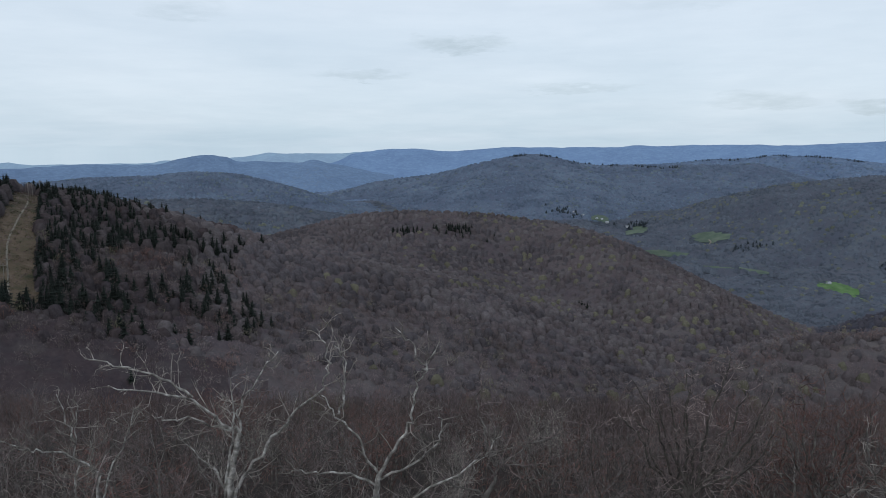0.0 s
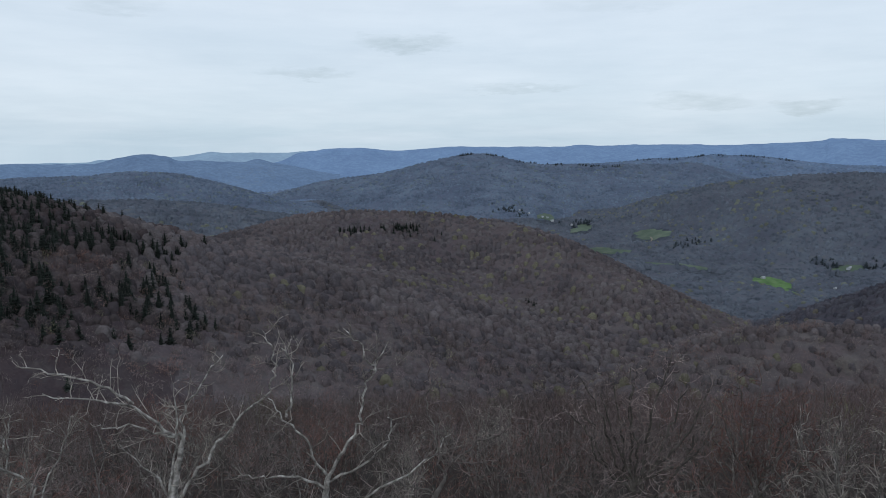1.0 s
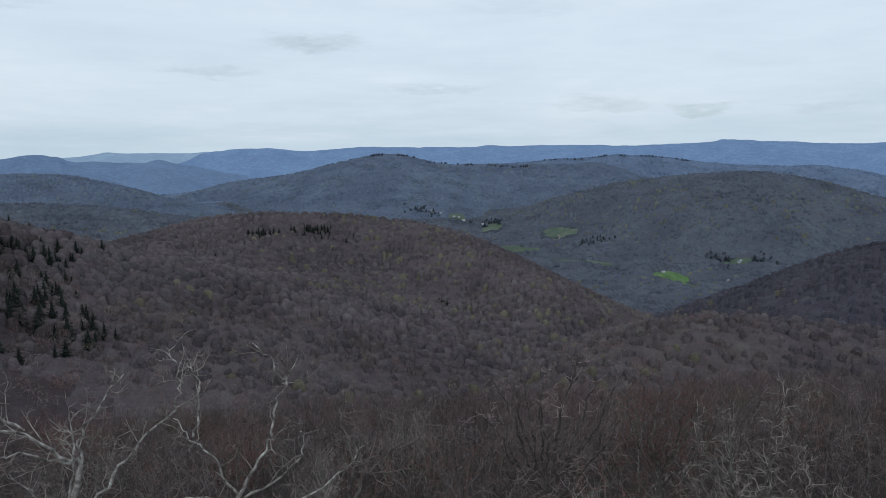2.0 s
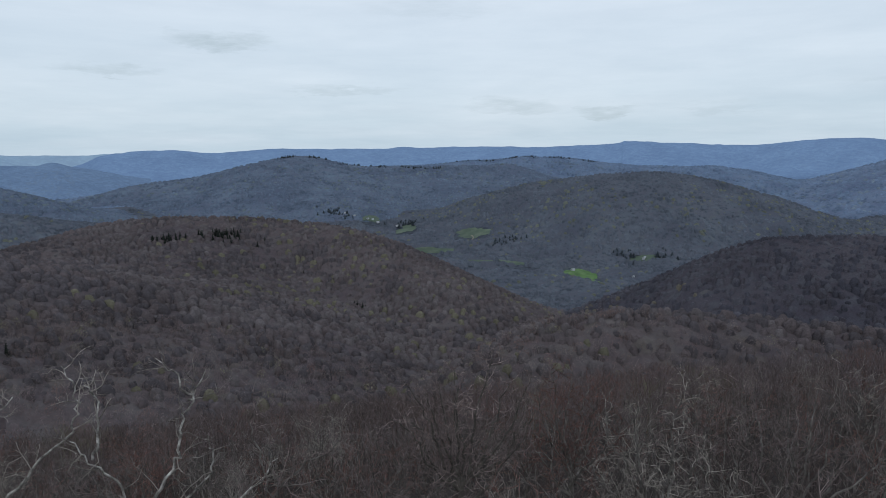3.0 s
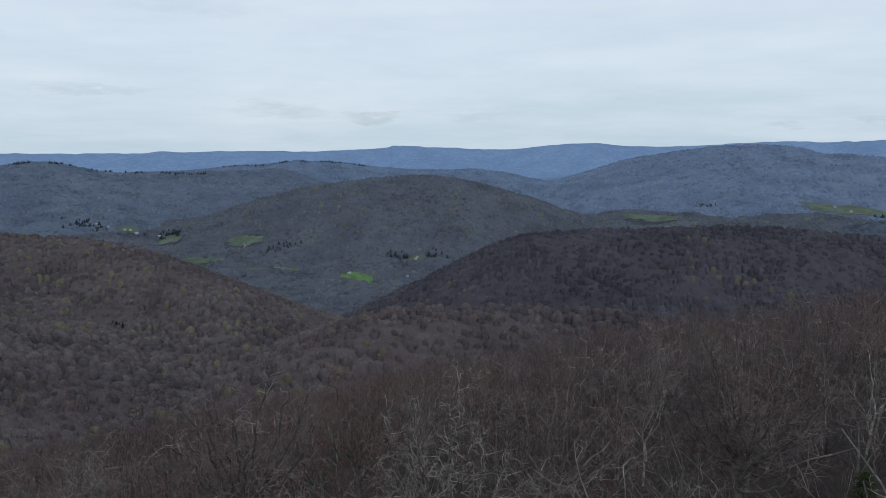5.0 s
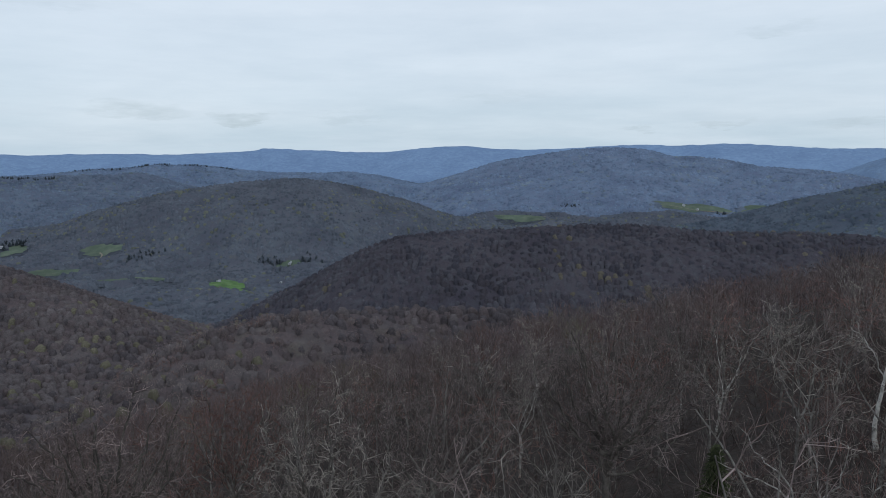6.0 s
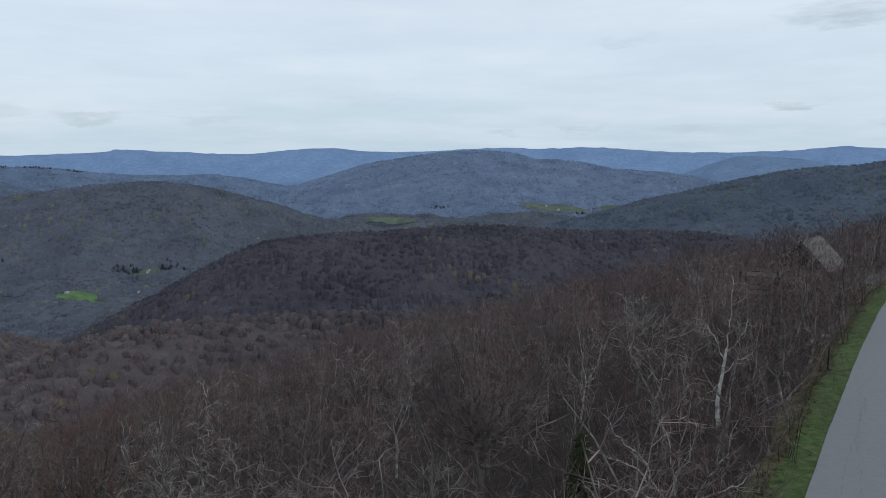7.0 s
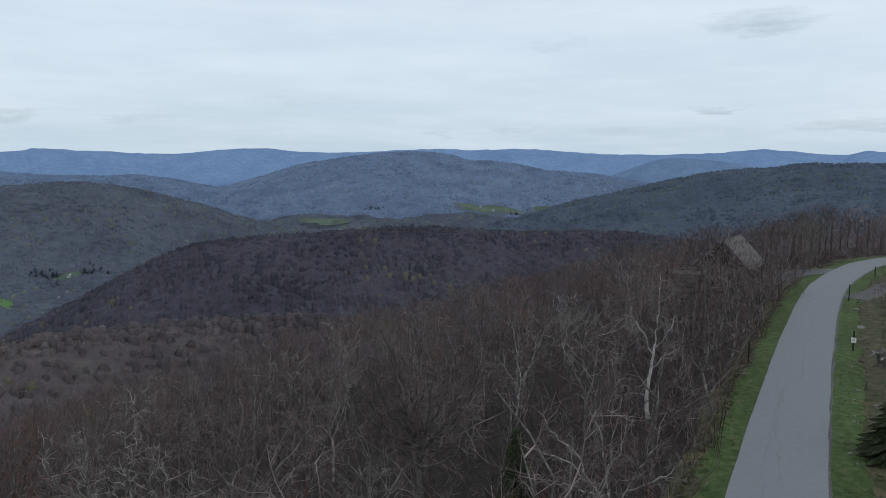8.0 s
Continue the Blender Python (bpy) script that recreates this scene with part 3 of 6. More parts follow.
def tubes(segs, sides):
    """Tapered sticks: rows of p0, p1, r0, r1. The thin end closes to a point where r1 is 0."""
    S = np.array([(*a, *b, r0, r1) for a, b, r0, r1 in segs], float)
    p0, p1, r0, r1 = S[:, :3], S[:, 3:6], S[:, 6], S[:, 7]
    d = p1 - p0
    d /= np.maximum(np.linalg.norm(d, axis=1), 1e-6)[:, None]
    ref = np.where(np.abs(d[:, 2:3]) > 0.9, [[1.0, 0, 0]], [[0, 0, 1.0]])
    u = np.cross(d, ref)
    u /= np.linalg.norm(u, axis=1)[:, None]
    w = np.cross(d, u)
    V, F = [], []
    a = 2 * np.pi * np.arange(sides) / sides
    ring = u[:, None] * np.cos(a)[None, :, None] + w[:, None] * np.sin(a)[None, :, None]
    lo = p0[:, None] + ring * r0[:, None, None]
    hi = p1[:, None] + ring * r1[:, None, None]
    tip = r1 <= 1e-6
    n0 = 0
    k = np.arange(sides)
    k2 = (k + 1) % sides
    for sel, closed in ((tip, True), (~tip, False)):
        m = int(sel.sum())
        if not m:
            continue
        if closed:
            v = np.concatenate([lo[sel], p1[sel][:, None]], 1)
            f = np.stack([k, k2, np.full(sides, sides)], -1)
        else:
            v = np.concatenate([lo[sel], hi[sel]], 1)
            f = np.vstack([np.stack([k, k2, k2 + sides], -1), np.stack([k, k2 + sides, k + sides], -1)])
        c = v.shape[1]
        F.append((f[None] + (n0 + np.arange(m) * c)[:, None, None]).reshape(-1, 3))
        V.append(v.reshape(-1, 3))
        n0 += m * c
    return np.vstack(V), np.vstack(F)


def pipe(pts, r0, r1, sides):
    """One continuous tapered tube along a line, closed at its thin end."""
    P = np.array(pts, float)
    n = len(P)
    t = np.gradient(P, axis=0)
    t /= np.linalg.norm(t, axis=1)[:, None]
    ref = np.array([0.31, 0.87, 0.38])
    u = np.cross(t, ref)
    u /= np.maximum(np.linalg.norm(u, axis=1), 1e-6)[:, None]
    w = np.cross(t, u)
    r = np.linspace(1, 0, n) ** 0.8 * (r0 - r1) + r1
    a = 2 * np.pi * np.arange(sides) / sides
    V = P[:, None] + r[:, None, None] * (u[:, None] * np.cos(a)[None, :, None] + w[:, None] * np.sin(a)[None, :, None])
    k = np.arange(sides)
    k2 = (k + 1) % sides
    F = [np.vstack([np.stack([k + i * sides, k2 + i * sides, k2 + (i + 1) * sides], -1), np.stack([k + i * sides, k2 + (i + 1) * sides, k + (i + 1) * sides], -1)]) for i in range(n - 1)]
    F.append(np.stack([k + (n - 1) * sides, k2 + (n - 1) * sides, np.full(sides, n * sides)], -1))
    return np.vstack([V.reshape(-1, 3), P[-1:] + t[-1:] * r1]), np.vstack(F)


def join(*meshes):
    V, F, n = [], [], 0
    for v, f in meshes:
        V.append(v)
        F.append(f + n)
        n += len(v)
    return np.vstack(V), np.vstack(F)


def limb(rng, start, way, length, steps, wander, lift):
    """A crooked line that starts along way and bends upward by lift."""
    pts = [np.array(start, float)]
    d = np.array(way, float)
    for _ in range(steps):
        d = d / np.linalg.norm(d) + rng.normal(0, wander, 3) + np.array([0, 0, lift])
        d /= np.linalg.norm(d)
        pts.append(pts[-1] + d * length / steps)
    return pts


def segments(pts, r0, r1):
    n = len(pts) - 1
    r = [r0 + (r1 - r0) * i / n for i in range(n + 1)]
    return [(pts[i], pts[i + 1], r[i], r[i + 1]) for i in range(n)]


def spread(rng, d, angle):
    """A direction that leaves d by about angle (degrees)."""
    d = d / np.linalg.norm(d)
    s = rng.normal(0, 1, 3)
    s -= d * (s @ d)
    s /= np.linalg.norm(s)
    a = radians(angle)
    return d * math.cos(a) + s * math.sin(a)


def boughs(rng, pts, count, length, r, twigs, start=0.2):
    """Crooked side branches along a limb, each with curved twigs that fork again."""
    segs = []
    n = len(pts) - 1
    for k in range(count):
        t = (start + (1 - start) * (k + rng.uniform(0, 1)) / count) * n
        i = min(int(t), n - 1)
        p = pts[i] + (pts[i + 1] - pts[i]) * (t - i)
        ln = length * rng.uniform(0.55, 1.2) * (1.15 - 0.6 * t / n)
        q = limb(rng, p, spread(rng, pts[i + 1] - pts[i], rng.uniform(38, 80)), ln, 4, 0.30, 0.04)
        segs += segments(q, r, r * 0.42)
        for _ in range(twigs):
            m = rng.uniform(0.3, 1) * 4
            c = min(int(m), 3)
            o = q[c] + (q[c + 1] - q[c]) * (m - c)
            e = limb(rng, o, spread(rng, q[c + 1] - q[c], rng.uniform(30, 70)), ln * rng.uniform(0.28, 0.55), 2, 0.30, 0.03)
            segs += [(e[0], e[1], r * 0.42, r * 0.28), (e[1], e[2], r * 0.28, 0.0)]
            for _ in range(2):
                f = limb(rng, e[1], spread(rng, e[2] - e[1], rng.uniform(28, 60)), ln * rng.uniform(0.14, 0.28), 1, 0.1, 0.0)
                segs.append((f[0], f[1], r * 0.22, 0.0))
    return segs


def bare_tree_shape(seed, tall, spreadness, limbs, count, twigs):
    """Trunk (with limbs) and crown (branches and twigs) of a leafless tree."""
    rng = np.random.default_rng(seed)
    fork = tall * rng.uniform(0.22, 0.4)
    base = limb(rng, (0, 0, -0.4), (rng.normal(0, 0.08), rng.normal(0, 0.08), 1), fork + 0.4, 4, 0.05, 0.05)
    r = 0.0085 * tall
    wood = [pipe(base, r * 1.25, r * 0.8, 6)]
    segs = []
    for i in range(limbs):
        a = 2 * math.pi * (i + rng.uniform(-0.3, 0.3)) / limbs
        lean = spreadness * rng.uniform(0.4, 1.1) if i else 0.1
        start = base[rng.integers(2, 5)]
        pts = limb(rng, start, (math.cos(a) * lean, math.sin(a) * lean, 1.0), (tall - fork) * rng.uniform(0.75, 1.05), 8, 0.2, 0.07)
        wood.append(pipe(pts, r * rng.uniform(0.45, 0.7), r * 0.12, 5))
        segs += boughs(rng, pts, count, tall * 0.28, r * 0.20, twigs)
    return wood, tubes(segs, 3)


# ---------------------------------------------------------------- road, verges, drives


def ribbon(line, offs, lift, jitter=0.0, seed=1, drape=True):
    """A strip along a line between side offsets (to the left positive), laid on the ground."""
    rng = np.random.default_rng(seed)
    t = np.gradient(line, axis=0)
    t /= np.linalg.norm(t, axis=1)[:, None]
    nrm = np.stack([-t[:, 1], t[:, 0]], -1)
    k = len(offs)
    V = np.zeros((len(line), k, 3))
    for j, o in enumerate(offs):
        wave = jitter * (value_noise(line[:, 0] / 2.3, line[:, 1] / 2.3 + 7 * j, seed) + 0.5 * value_noise(line[:, 0] / 0.8, line[:, 1] + 7 * j, seed)) if j in (0, k - 1) else np.zeros(len(line))
        q = line + nrm * (o + wave)[:, None]
        V[:, j, :2] = q
        V[:, j, 2] = height(q[:, 0], q[:, 1]) + lift
    i, j = np.meshgrid(np.arange(len(line) - 1), np.arange(k - 1), indexing="ij")
    F = np.stack([i * k + j, (i + 1) * k + j, (i + 1) * k + j + 1, i * k + j + 1], -1).reshape(-1, 4)
    return V.reshape(-1, 3), F


def finer(line, step):
    d = np.concatenate([[0], np.cumsum(np.linalg.norm(np.diff(line, axis=0), axis=1))])
    s = np.arange(0, d[-1], step)
    return np.stack([np.interp(s, d, line[:, 0]), np.interp(s, d, line[:, 1])], -1)


ROADLINE = finer(ROAD, 0.5)


def build_road():
    h = ROAD_HALF
    v, f = ribbon(ROADLINE, [-h, -h * 0.5, 0, h * 0.5, h], 0.09, jitter=0.05, seed=3)
    tagged(new("road", mesh_from("road", v, f, [M["asphalt"]], flat=False)), "worn grey asphalt single-lane mountain road", "road", kind="structure")
    v, f = ribbon(ROADLINE, [-h - 0.15, -h - 0.06, -h + 0.06], 0.06, jitter=0.08, seed=4)
    tagged(new("gravel_shoulder", mesh_from("gravel_shoulder", v, f, [M["gravel"]])), "thin grey gravel edge along the asphalt", "shoulder", kind="structure")
    v, f = ribbon(ROADLINE, [h - 0.35, h + 0.5, h + 0.95, h + 1.35], 0.05, jitter=0.3, seed=5)
    tagged(new("verge_north", mesh_from("verge_north", v, f, [M["turf"]], flat=False)), "mown green grass verge beside the road", "verge", kind="structure")
    v, f = ribbon(ROADLINE, [-h - 1.7, -h - 1.1, -h - 0.6, -h + 0.1], 0.045, jitter=0.25, seed=6)
    tagged(new("verge_south", mesh_from("verge_south", v, f, [M["turf"]], flat=False)), "green grass verge with scattered stones", "verge", kind="structure")
    v, f = ribbon(ROADLINE, [-h - 14, -h - 10, -h - 7, -h - 5, -h - 3.5, -h - 1.8, -h - 0.7], 0.025, jitter=0.4, seed=7)
    tagged(new("bank", mesh_from("bank", v, f, [M["dry_grass"]], flat=False)), "rough bank of dry and green grass", "bank", kind="structure")
    v, f = ribbon(ROADLINE, [h + 0.6, h + 1.3, h + 1.9, h + 2.5], 0.025, jitter=0.45, seed=9)
    tagged(new("verge_edge", mesh_from("verge_edge", v, f, [M["dry_grass"]], flat=False)), "rough edge of dry grass below the verge", "verge", kind="structure")
    # drives that leave the road
    for name, line, half in (("driveway_north", [(101, -6.2), (98, -3.4), (95, -1.2), (92, 0.3), (89, 1.2)], 1.6), ("pull_off", [(80, -6.2), (84, -8.3), (90, -10.5), (98, -14)], 1.4)):
        v, f = ribbon(finer(line_at(line), 0.5), [-half, 0, half], 0.075, jitter=0.2, seed=8)
        tagged(new(name, mesh_from(name, v, f, [M["gravel"] if name == "pull_off" else M["drive"]], flat=False)), "grey side drive joining the mountain road", "driveway", kind="structure")


build_road()


def build_cracks():
    """Tar-dark cracks that wander along the asphalt."""
    rng = np.random.default_rng(21)
    lines = [((29, 46), 0.55, 0.2), ((31, 50), -0.15, 0.25), ((48, 58), -0.2, 0.15), ((76, 84), 0.9, 0.3), ((62, 66), 0.3, 0.3), ((82, 88), 0.4, 0.3)]
    V, F, n = [], [], 0
    for (a, b), off, wander in lines:
        xs = np.arange(a, b, 0.16)
        o = off + np.cumsum(rng.normal(0, 0.055, len(xs))) * wander * 3
        w = rng.uniform(0.001, 0.010, len(xs)) * (rng.uniform(0, 1, len(xs)) > 0.15)
        ys = road_y(xs) + o
        for sgn in (-1, 1):
            V.append(np.stack([xs, ys + sgn * w, np.full(len(xs), 0.0) + height(xs, ys) + 0.096], -1))
        m = len(xs)
        i = np.arange(m - 1)
        F.append(np.stack([n + i, n + i + 1, n + m + i + 1, n + m + i], -1))
        n += 2 * m
    ob = new("road_cracks", mesh_from("road_cracks", np.vstack(V), np.vstack(F), [M["crack"]]))
    tagged(ob, "dark hairline cracks in the worn asphalt", "cracks", kind="stuff")


build_cracks()

# ---------------------------------------------------------------- tree placing


def blocked(x, y, margin=3.2):
    """True where no tree stands: road, verges, drives, house, power-line cut, meadows."""
    d = y - road_y(x)
    near = (x > -80) & (x < 140)
    out = near & (d < margin) & (d > -60)
    out |= (x > 81) & (x < 90) & (y > 2.0) & (y < 9.2)
    out |= (x > 73.5) & (x < 79.5) & (y > 7.4) & (y < 11.8)
    out |= (x > 87) & (x < 103) & (np.abs(y - np.interp(x, [89, 92, 95, 98, 101], [1.2, 0.3, -1.2, -3.4, -6.2])) < 2.4)
    az, r = np.degrees(np.arctan2(x, y)), np.hypot(x, y)
    mid = cut_mid(r)
    out |= (r > 368) & (r < 640) & (np.abs(az - mid) < cut_half(r))
    for ca, cr, wa, wr, rot, *_ in MEADOWS:
        cx, cy = cr * math.sin(radians(ca)), cr * math.cos(radians(ca))
        u, v = x - cx, y - cy
        c, s = math.cos(radians(rot)), math.sin(radians(rot))
        out |= ((u * c + v * s) / wa) ** 2 + ((-u * s + v * c) / wr) ** 2 < 1
    return out


def cut_mid(r):
    return np.interp(r, [345, 400, 440, 490, 560, 610], [-33.0, -32.6, -32.2, -31.6, -31.0, -30.8])


def cut_half(r):
    return np.interp(r, [345, 400, 440, 490, 560, 610], [2.4, 2.0, 1.7, 1.3, 0.95, 0.85])


# valley meadows: bearing, distance, half sizes along and across, turn, bright
MEADOWS = [(30.2, 1620, 42, 95, -10, 1), (21.1, 2000, 58, 46, -35, 0), (15.6, 2150, 34, 60, -30, 0), (17.6, 1840, 75, 22, -12, 0), (12.8, 2240, 36, 36, 0, 0),
           (54.0, 2480, 105, 40, -62, 0), (66.4, 2650, 110, 50, -75, 0), (68.6, 2700, 80, 40, -60, 0), (71.9, 2740, 80, 45, -75, 0), (25.2, 1720, 60, 20, -20, 0), (35, 1790, 45, 16, -36, 0), (22.0, 1690, 55, 12, -15, 0)]
# farm buildings: bearing, distance, width, depth, height, turn
BARNS = ((29.4, 1660, 9, 6, 3.5, 20), (66.6, 2660, 14, 9, 5, 30), (67.6, 2640, 11, 8, 4, 10), (71.9, 2740, 11, 7, 4, 0), (11.4, 2235, 9, 6, 3, 60), (12.5, 2225, 8, 6, 3, 40), (12.9, 2228, 7, 5, 3, 10), (13.3, 2210, 9, 6, 3, 20), (14.9, 2190, 8, 6, 3, 0), (10.7, 2250, 9, 6, 3, 0), (35.0, 1790, 26, 6, 3, 40), (34.2, 1640, 6, 5, 3, 40), (-13.1, 650, 2.6, 2.2, 1.8, 30))


def scatter(rng, r0, r1, a0, a1, step):
    """Jittered grid points inside a sector."""
    n = int(r1 / step) + 1
    gx, gy = np.meshgrid(np.arange(-n, n + 1) * step, np.arange(-n, n + 1) * step)
    x = gx.ravel() + rng.uniform(-0.48, 0.48, gx.size) * step
    y = gy.ravel() + rng.uniform(-0.48, 0.48, gx.size) * step
    r, a = np.hypot(x, y), np.degrees(np.arctan2(x, y))
    keep = (r > r0) & (r < r1) & (a > a0) & (a < a1)
    x, y = x[keep], y[keep]
    keep = ~blocked(x, y)
    return x[keep], y[keep]


def plant(name, protos, x, y, size, mat, mats, rng, label, sink=0.3, flat=True):
    """Many trees as one mesh: each a turned, scaled copy of a prototype."""
    which = rng.integers(0, len(protos), len(x))
    turn = rng.uniform(0, 2 * np.pi, len(x))
    z = height(x, y) - sink
    V, F, I, n = [], [], [], 0
    for k, (v, f) in enumerate(protos):
        s = which == k
        m = int(s.sum())
        if not m:
            continue
        c, sn = np.cos(turn[s])[:, None], np.sin(turn[s])[:, None]
        sz = size[s][:, None]
        wide = sz * rng.uniform(0.85, 1.2, (m, 1))
        X = (v[None, :, 0] * c - v[None, :, 1] * sn) * wide + x[s][:, None]
        Y = (v[None, :, 0] * sn + v[None, :, 1] * c) * wide + y[s][:, None]
        Z = v[None, :, 2] * sz + z[s][:, None]
        V.append(np.stack([X, Y, Z], -1).reshape(-1, 3))
        F.append((f[None] + (n + np.arange(m) * len(v))[:, None, None]).reshape(-1, 3))
        I.append(np.repeat(mat[s], len(f)))
        n += m * len(v)
    ob = new(name, mesh_from(name, np.vstack(V), np.vstack(F), mats, np.concatenate(I), flat))
    return tagged(ob, label, "woods", kind="stuff")


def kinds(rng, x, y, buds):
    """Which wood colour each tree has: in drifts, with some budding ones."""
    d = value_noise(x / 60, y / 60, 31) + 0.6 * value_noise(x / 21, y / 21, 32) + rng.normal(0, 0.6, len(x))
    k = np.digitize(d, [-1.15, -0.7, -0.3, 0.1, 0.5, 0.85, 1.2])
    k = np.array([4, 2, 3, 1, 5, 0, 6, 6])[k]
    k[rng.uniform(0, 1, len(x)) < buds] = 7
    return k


def slivers(rng, n, width, tall, low=0.3, wide=0.42):
    """A sparse leafless crown of thin rising blades round a stem."""
    V, F = [], []
    w = width
    for a in (0, 1.57):
        dx, dy = 0.5 * w * math.cos(a), 0.5 * w * math.sin(a)
        F.append((len(V), len(V) + 1, len(V) + 2))
        V += [(-dx, -dy, 0), (dx, dy, 0), (0, 0, tall * 0.9)]
    for _ in range(n):
        z = tall * rng.uniform(low, 0.8)
        a = rng.uniform(0, 2 * math.pi)
        grow = rng.uniform(0.25, 1.0)
        reach = wide * tall * grow * math.sqrt(max(0.15, 1 - (z / tall) ** 2 * 0.7))
        r0 = reach * rng.uniform(0.0, 0.6)
        top = min(tall, z + tall * rng.uniform(0.12, 0.38))
        p = np.array([r0 * math.cos(a), r0 * math.sin(a), z])
        a += rng.normal(0, 0.35)
        q = np.array([reach * math.cos(a), reach * math.sin(a), top])
        s = rng.normal(0, 1, 3)
        s = np.cross(q - p, s)
        s *= 0.5 * w * rng.uniform(0.6, 1.3) / np.linalg.norm(s)
        F.append((len(V), len(V) + 1, len(V) + 2))
        V += [tuple(p - s), tuple(p + s), tuple(q)]
    return np.array(V), np.array(F)


def puff(rng, n, size, slim, tall, wide):
    """A rounded leafless crown: twig sprays gathered near the outside of a dome, on a thin stem."""
    V, F = [], []
    for a in (0.4, 1.97):
        dx, dy = 0.16 * math.cos(a), 0.16 * math.sin(a)
        F.append((len(V), len(V) + 1, len(V) + 2))
        V += [(-dx, -dy, 0), (dx, dy, 0), (0, 0, tall * 0.85)]
    for _ in range(n):
        d = rng.normal(0, 1, 3)
        d[2] = abs(d[2]) * 1.1 - 0.35
        d /= np.linalg.norm(d)
        k = rng.uniform(0.55, 1.0)
        c = np.array([d[0] * wide * tall * k, d[1] * wide * tall * k, tall * (0.52 + 0.42 * d[2] * k)])
        way = d * 0.6 + np.array([0, 0, 0.8]) + rng.normal(0, 0.3, 3)
        way *= size * rng.uniform(0.6, 1.2) / np.linalg.norm(way)
        s = np.cross(way, rng.normal(0, 1, 3))
        s *= 0.5 * slim * rng.uniform(0.6, 1.3) / np.linalg.norm(s)
        F.append((len(V), len(V) + 1, len(V) + 2))
        V += [tuple(c - way * 0.5), tuple(c + way * 0.4 - s), tuple(c + way * 0.5 + s)]
    return np.array(V), np.array(F)


def dome(rng, n, long, slim, tall, wide, blades):
    """A rounded leafless crown: thin twig sprays that lie over a dome, with a few rising blades between them."""
    V, F = [], []
    for k in range(n):
        a = 2.4 * k + rng.uniform(-0.5, 0.5)
        up = 1 - 1.2 * (k + 0.5) / n
        flat = math.sqrt(max(0.0, 1 - up * up))
        d = np.array([flat * math.cos(a), flat * math.sin(a), up]) + rng.normal(0, 0.1, 3)
        q = rng.uniform(0.7, 1.1)
        c = np.array([d[0] * wide * tall * q, d[1] * wide * tall * q, tall * (0.55 + 0.42 * d[2] * q)])
        nrm = d + rng.normal(0, 0.3, 3)
        t1 = np.array([d[0] * 0.8, d[1] * 0.8, 0.8]) + rng.normal(0, 0.6, 3)
        t1 -= nrm * (t1 @ nrm) / (nrm @ nrm)
        t1 /= np.linalg.norm(t1)
        t2 = np.cross(nrm, t1)
        t2 /= np.linalg.norm(t2)
        ln, sl = long * rng.uniform(0.6, 1.3), slim * rng.uniform(0.6, 1.3)
        F.append((len(V), len(V) + 1, len(V) + 2))
        V += [tuple(c - t1 * ln * 0.5), tuple(c + t1 * ln * 0.45 + t2 * sl * 0.5), tuple(c + t1 * ln * 0.5 - t2 * sl * 0.5)]
    return join((np.array(V), np.array(F)), puff(rng, blades, long, slim * 0.8, tall, wide))


def blob(seed, sides, wide, tall, rings):
    """A soft leafless crown: an uneven rounded mound that runs into its neighbours."""
    rng = np.random.default_rng(seed)
    a = 2 * np.pi * (np.arange(sides) + rng.uniform(-0.3, 0.3, sides)) / sides
    V, F = [(*rng.normal(0, 0.15 * wide, 2), tall)], [(0, 1 + i, 1 + (i + 1) % sides) for i in range(sides)]
    lobes = rng.uniform(0.72, 1.22, sides)
    for k, (rad, z) in enumerate(rings):
        q = wide * rad * lobes * rng.uniform(0.88, 1.12, sides)
        V += list(zip(q * np.cos(a), q * np.sin(a), tall * (z + rng.uniform(-0.09, 0.09, sides))))
        if k:
            o = 1 + (k - 1) * sides
            for i in range(sides):
                j = (i + 1) % sides
                F += [(o + i, o + sides + i, o + sides + j), (o + i, o + sides + j, o + j)]
    return np.array(V), np.array(F)


def shrub_shape(seed):
    """A clump of upright thin stems with side twigs."""
    rng = np.random.default_rng(seed)
    segs = []
    for _ in range(6):
        o = np.array([*rng.normal(0, 0.35, 2), -0.1])
        p = limb(rng, o, (rng.normal(0, 0.5), rng.normal(0, 0.5), 1), rng.uniform(1.4, 3.2), 3, 0.3, 0.04)
        segs += segments(p[:3], 0.018, 0.011) + [(p[2], p[3], 0.011, 0.0)]
        for k in (1, 2):
            e = limb(rng, p[k], spread(rng, p[k + 1] - p[k], rng.uniform(25, 55)), rng.uniform(0.5, 1.1), 2, 0.25, 0.12)
            segs += [(e[0], e[1], 0.008, 0.006), (e[1], e[2], 0.006, 0.0)]
    return tubes(segs, 3)


# ---------------------------------------------------------------- nearest trees, one by one


def make_tree(seed, tall, spreadness, limbs, count, twigs, bark, twig, label):
    wood, (cv, cf) = bare_tree_shape(seed, tall, spreadness, limbs, count, twigs)
    ob = new("bare_tree")
    for k, (wv, wf) in enumerate(wood):
        name = "limb" if k else "trunk"
        part(name, mesh_from(name, wv, wf, [bark], flat=False), ob)
    part("crown", mesh_from("crown", cv, cf, [twig], flat=False), ob)
    return tagged(ob, label, "tree", "leafless trees on the slope")


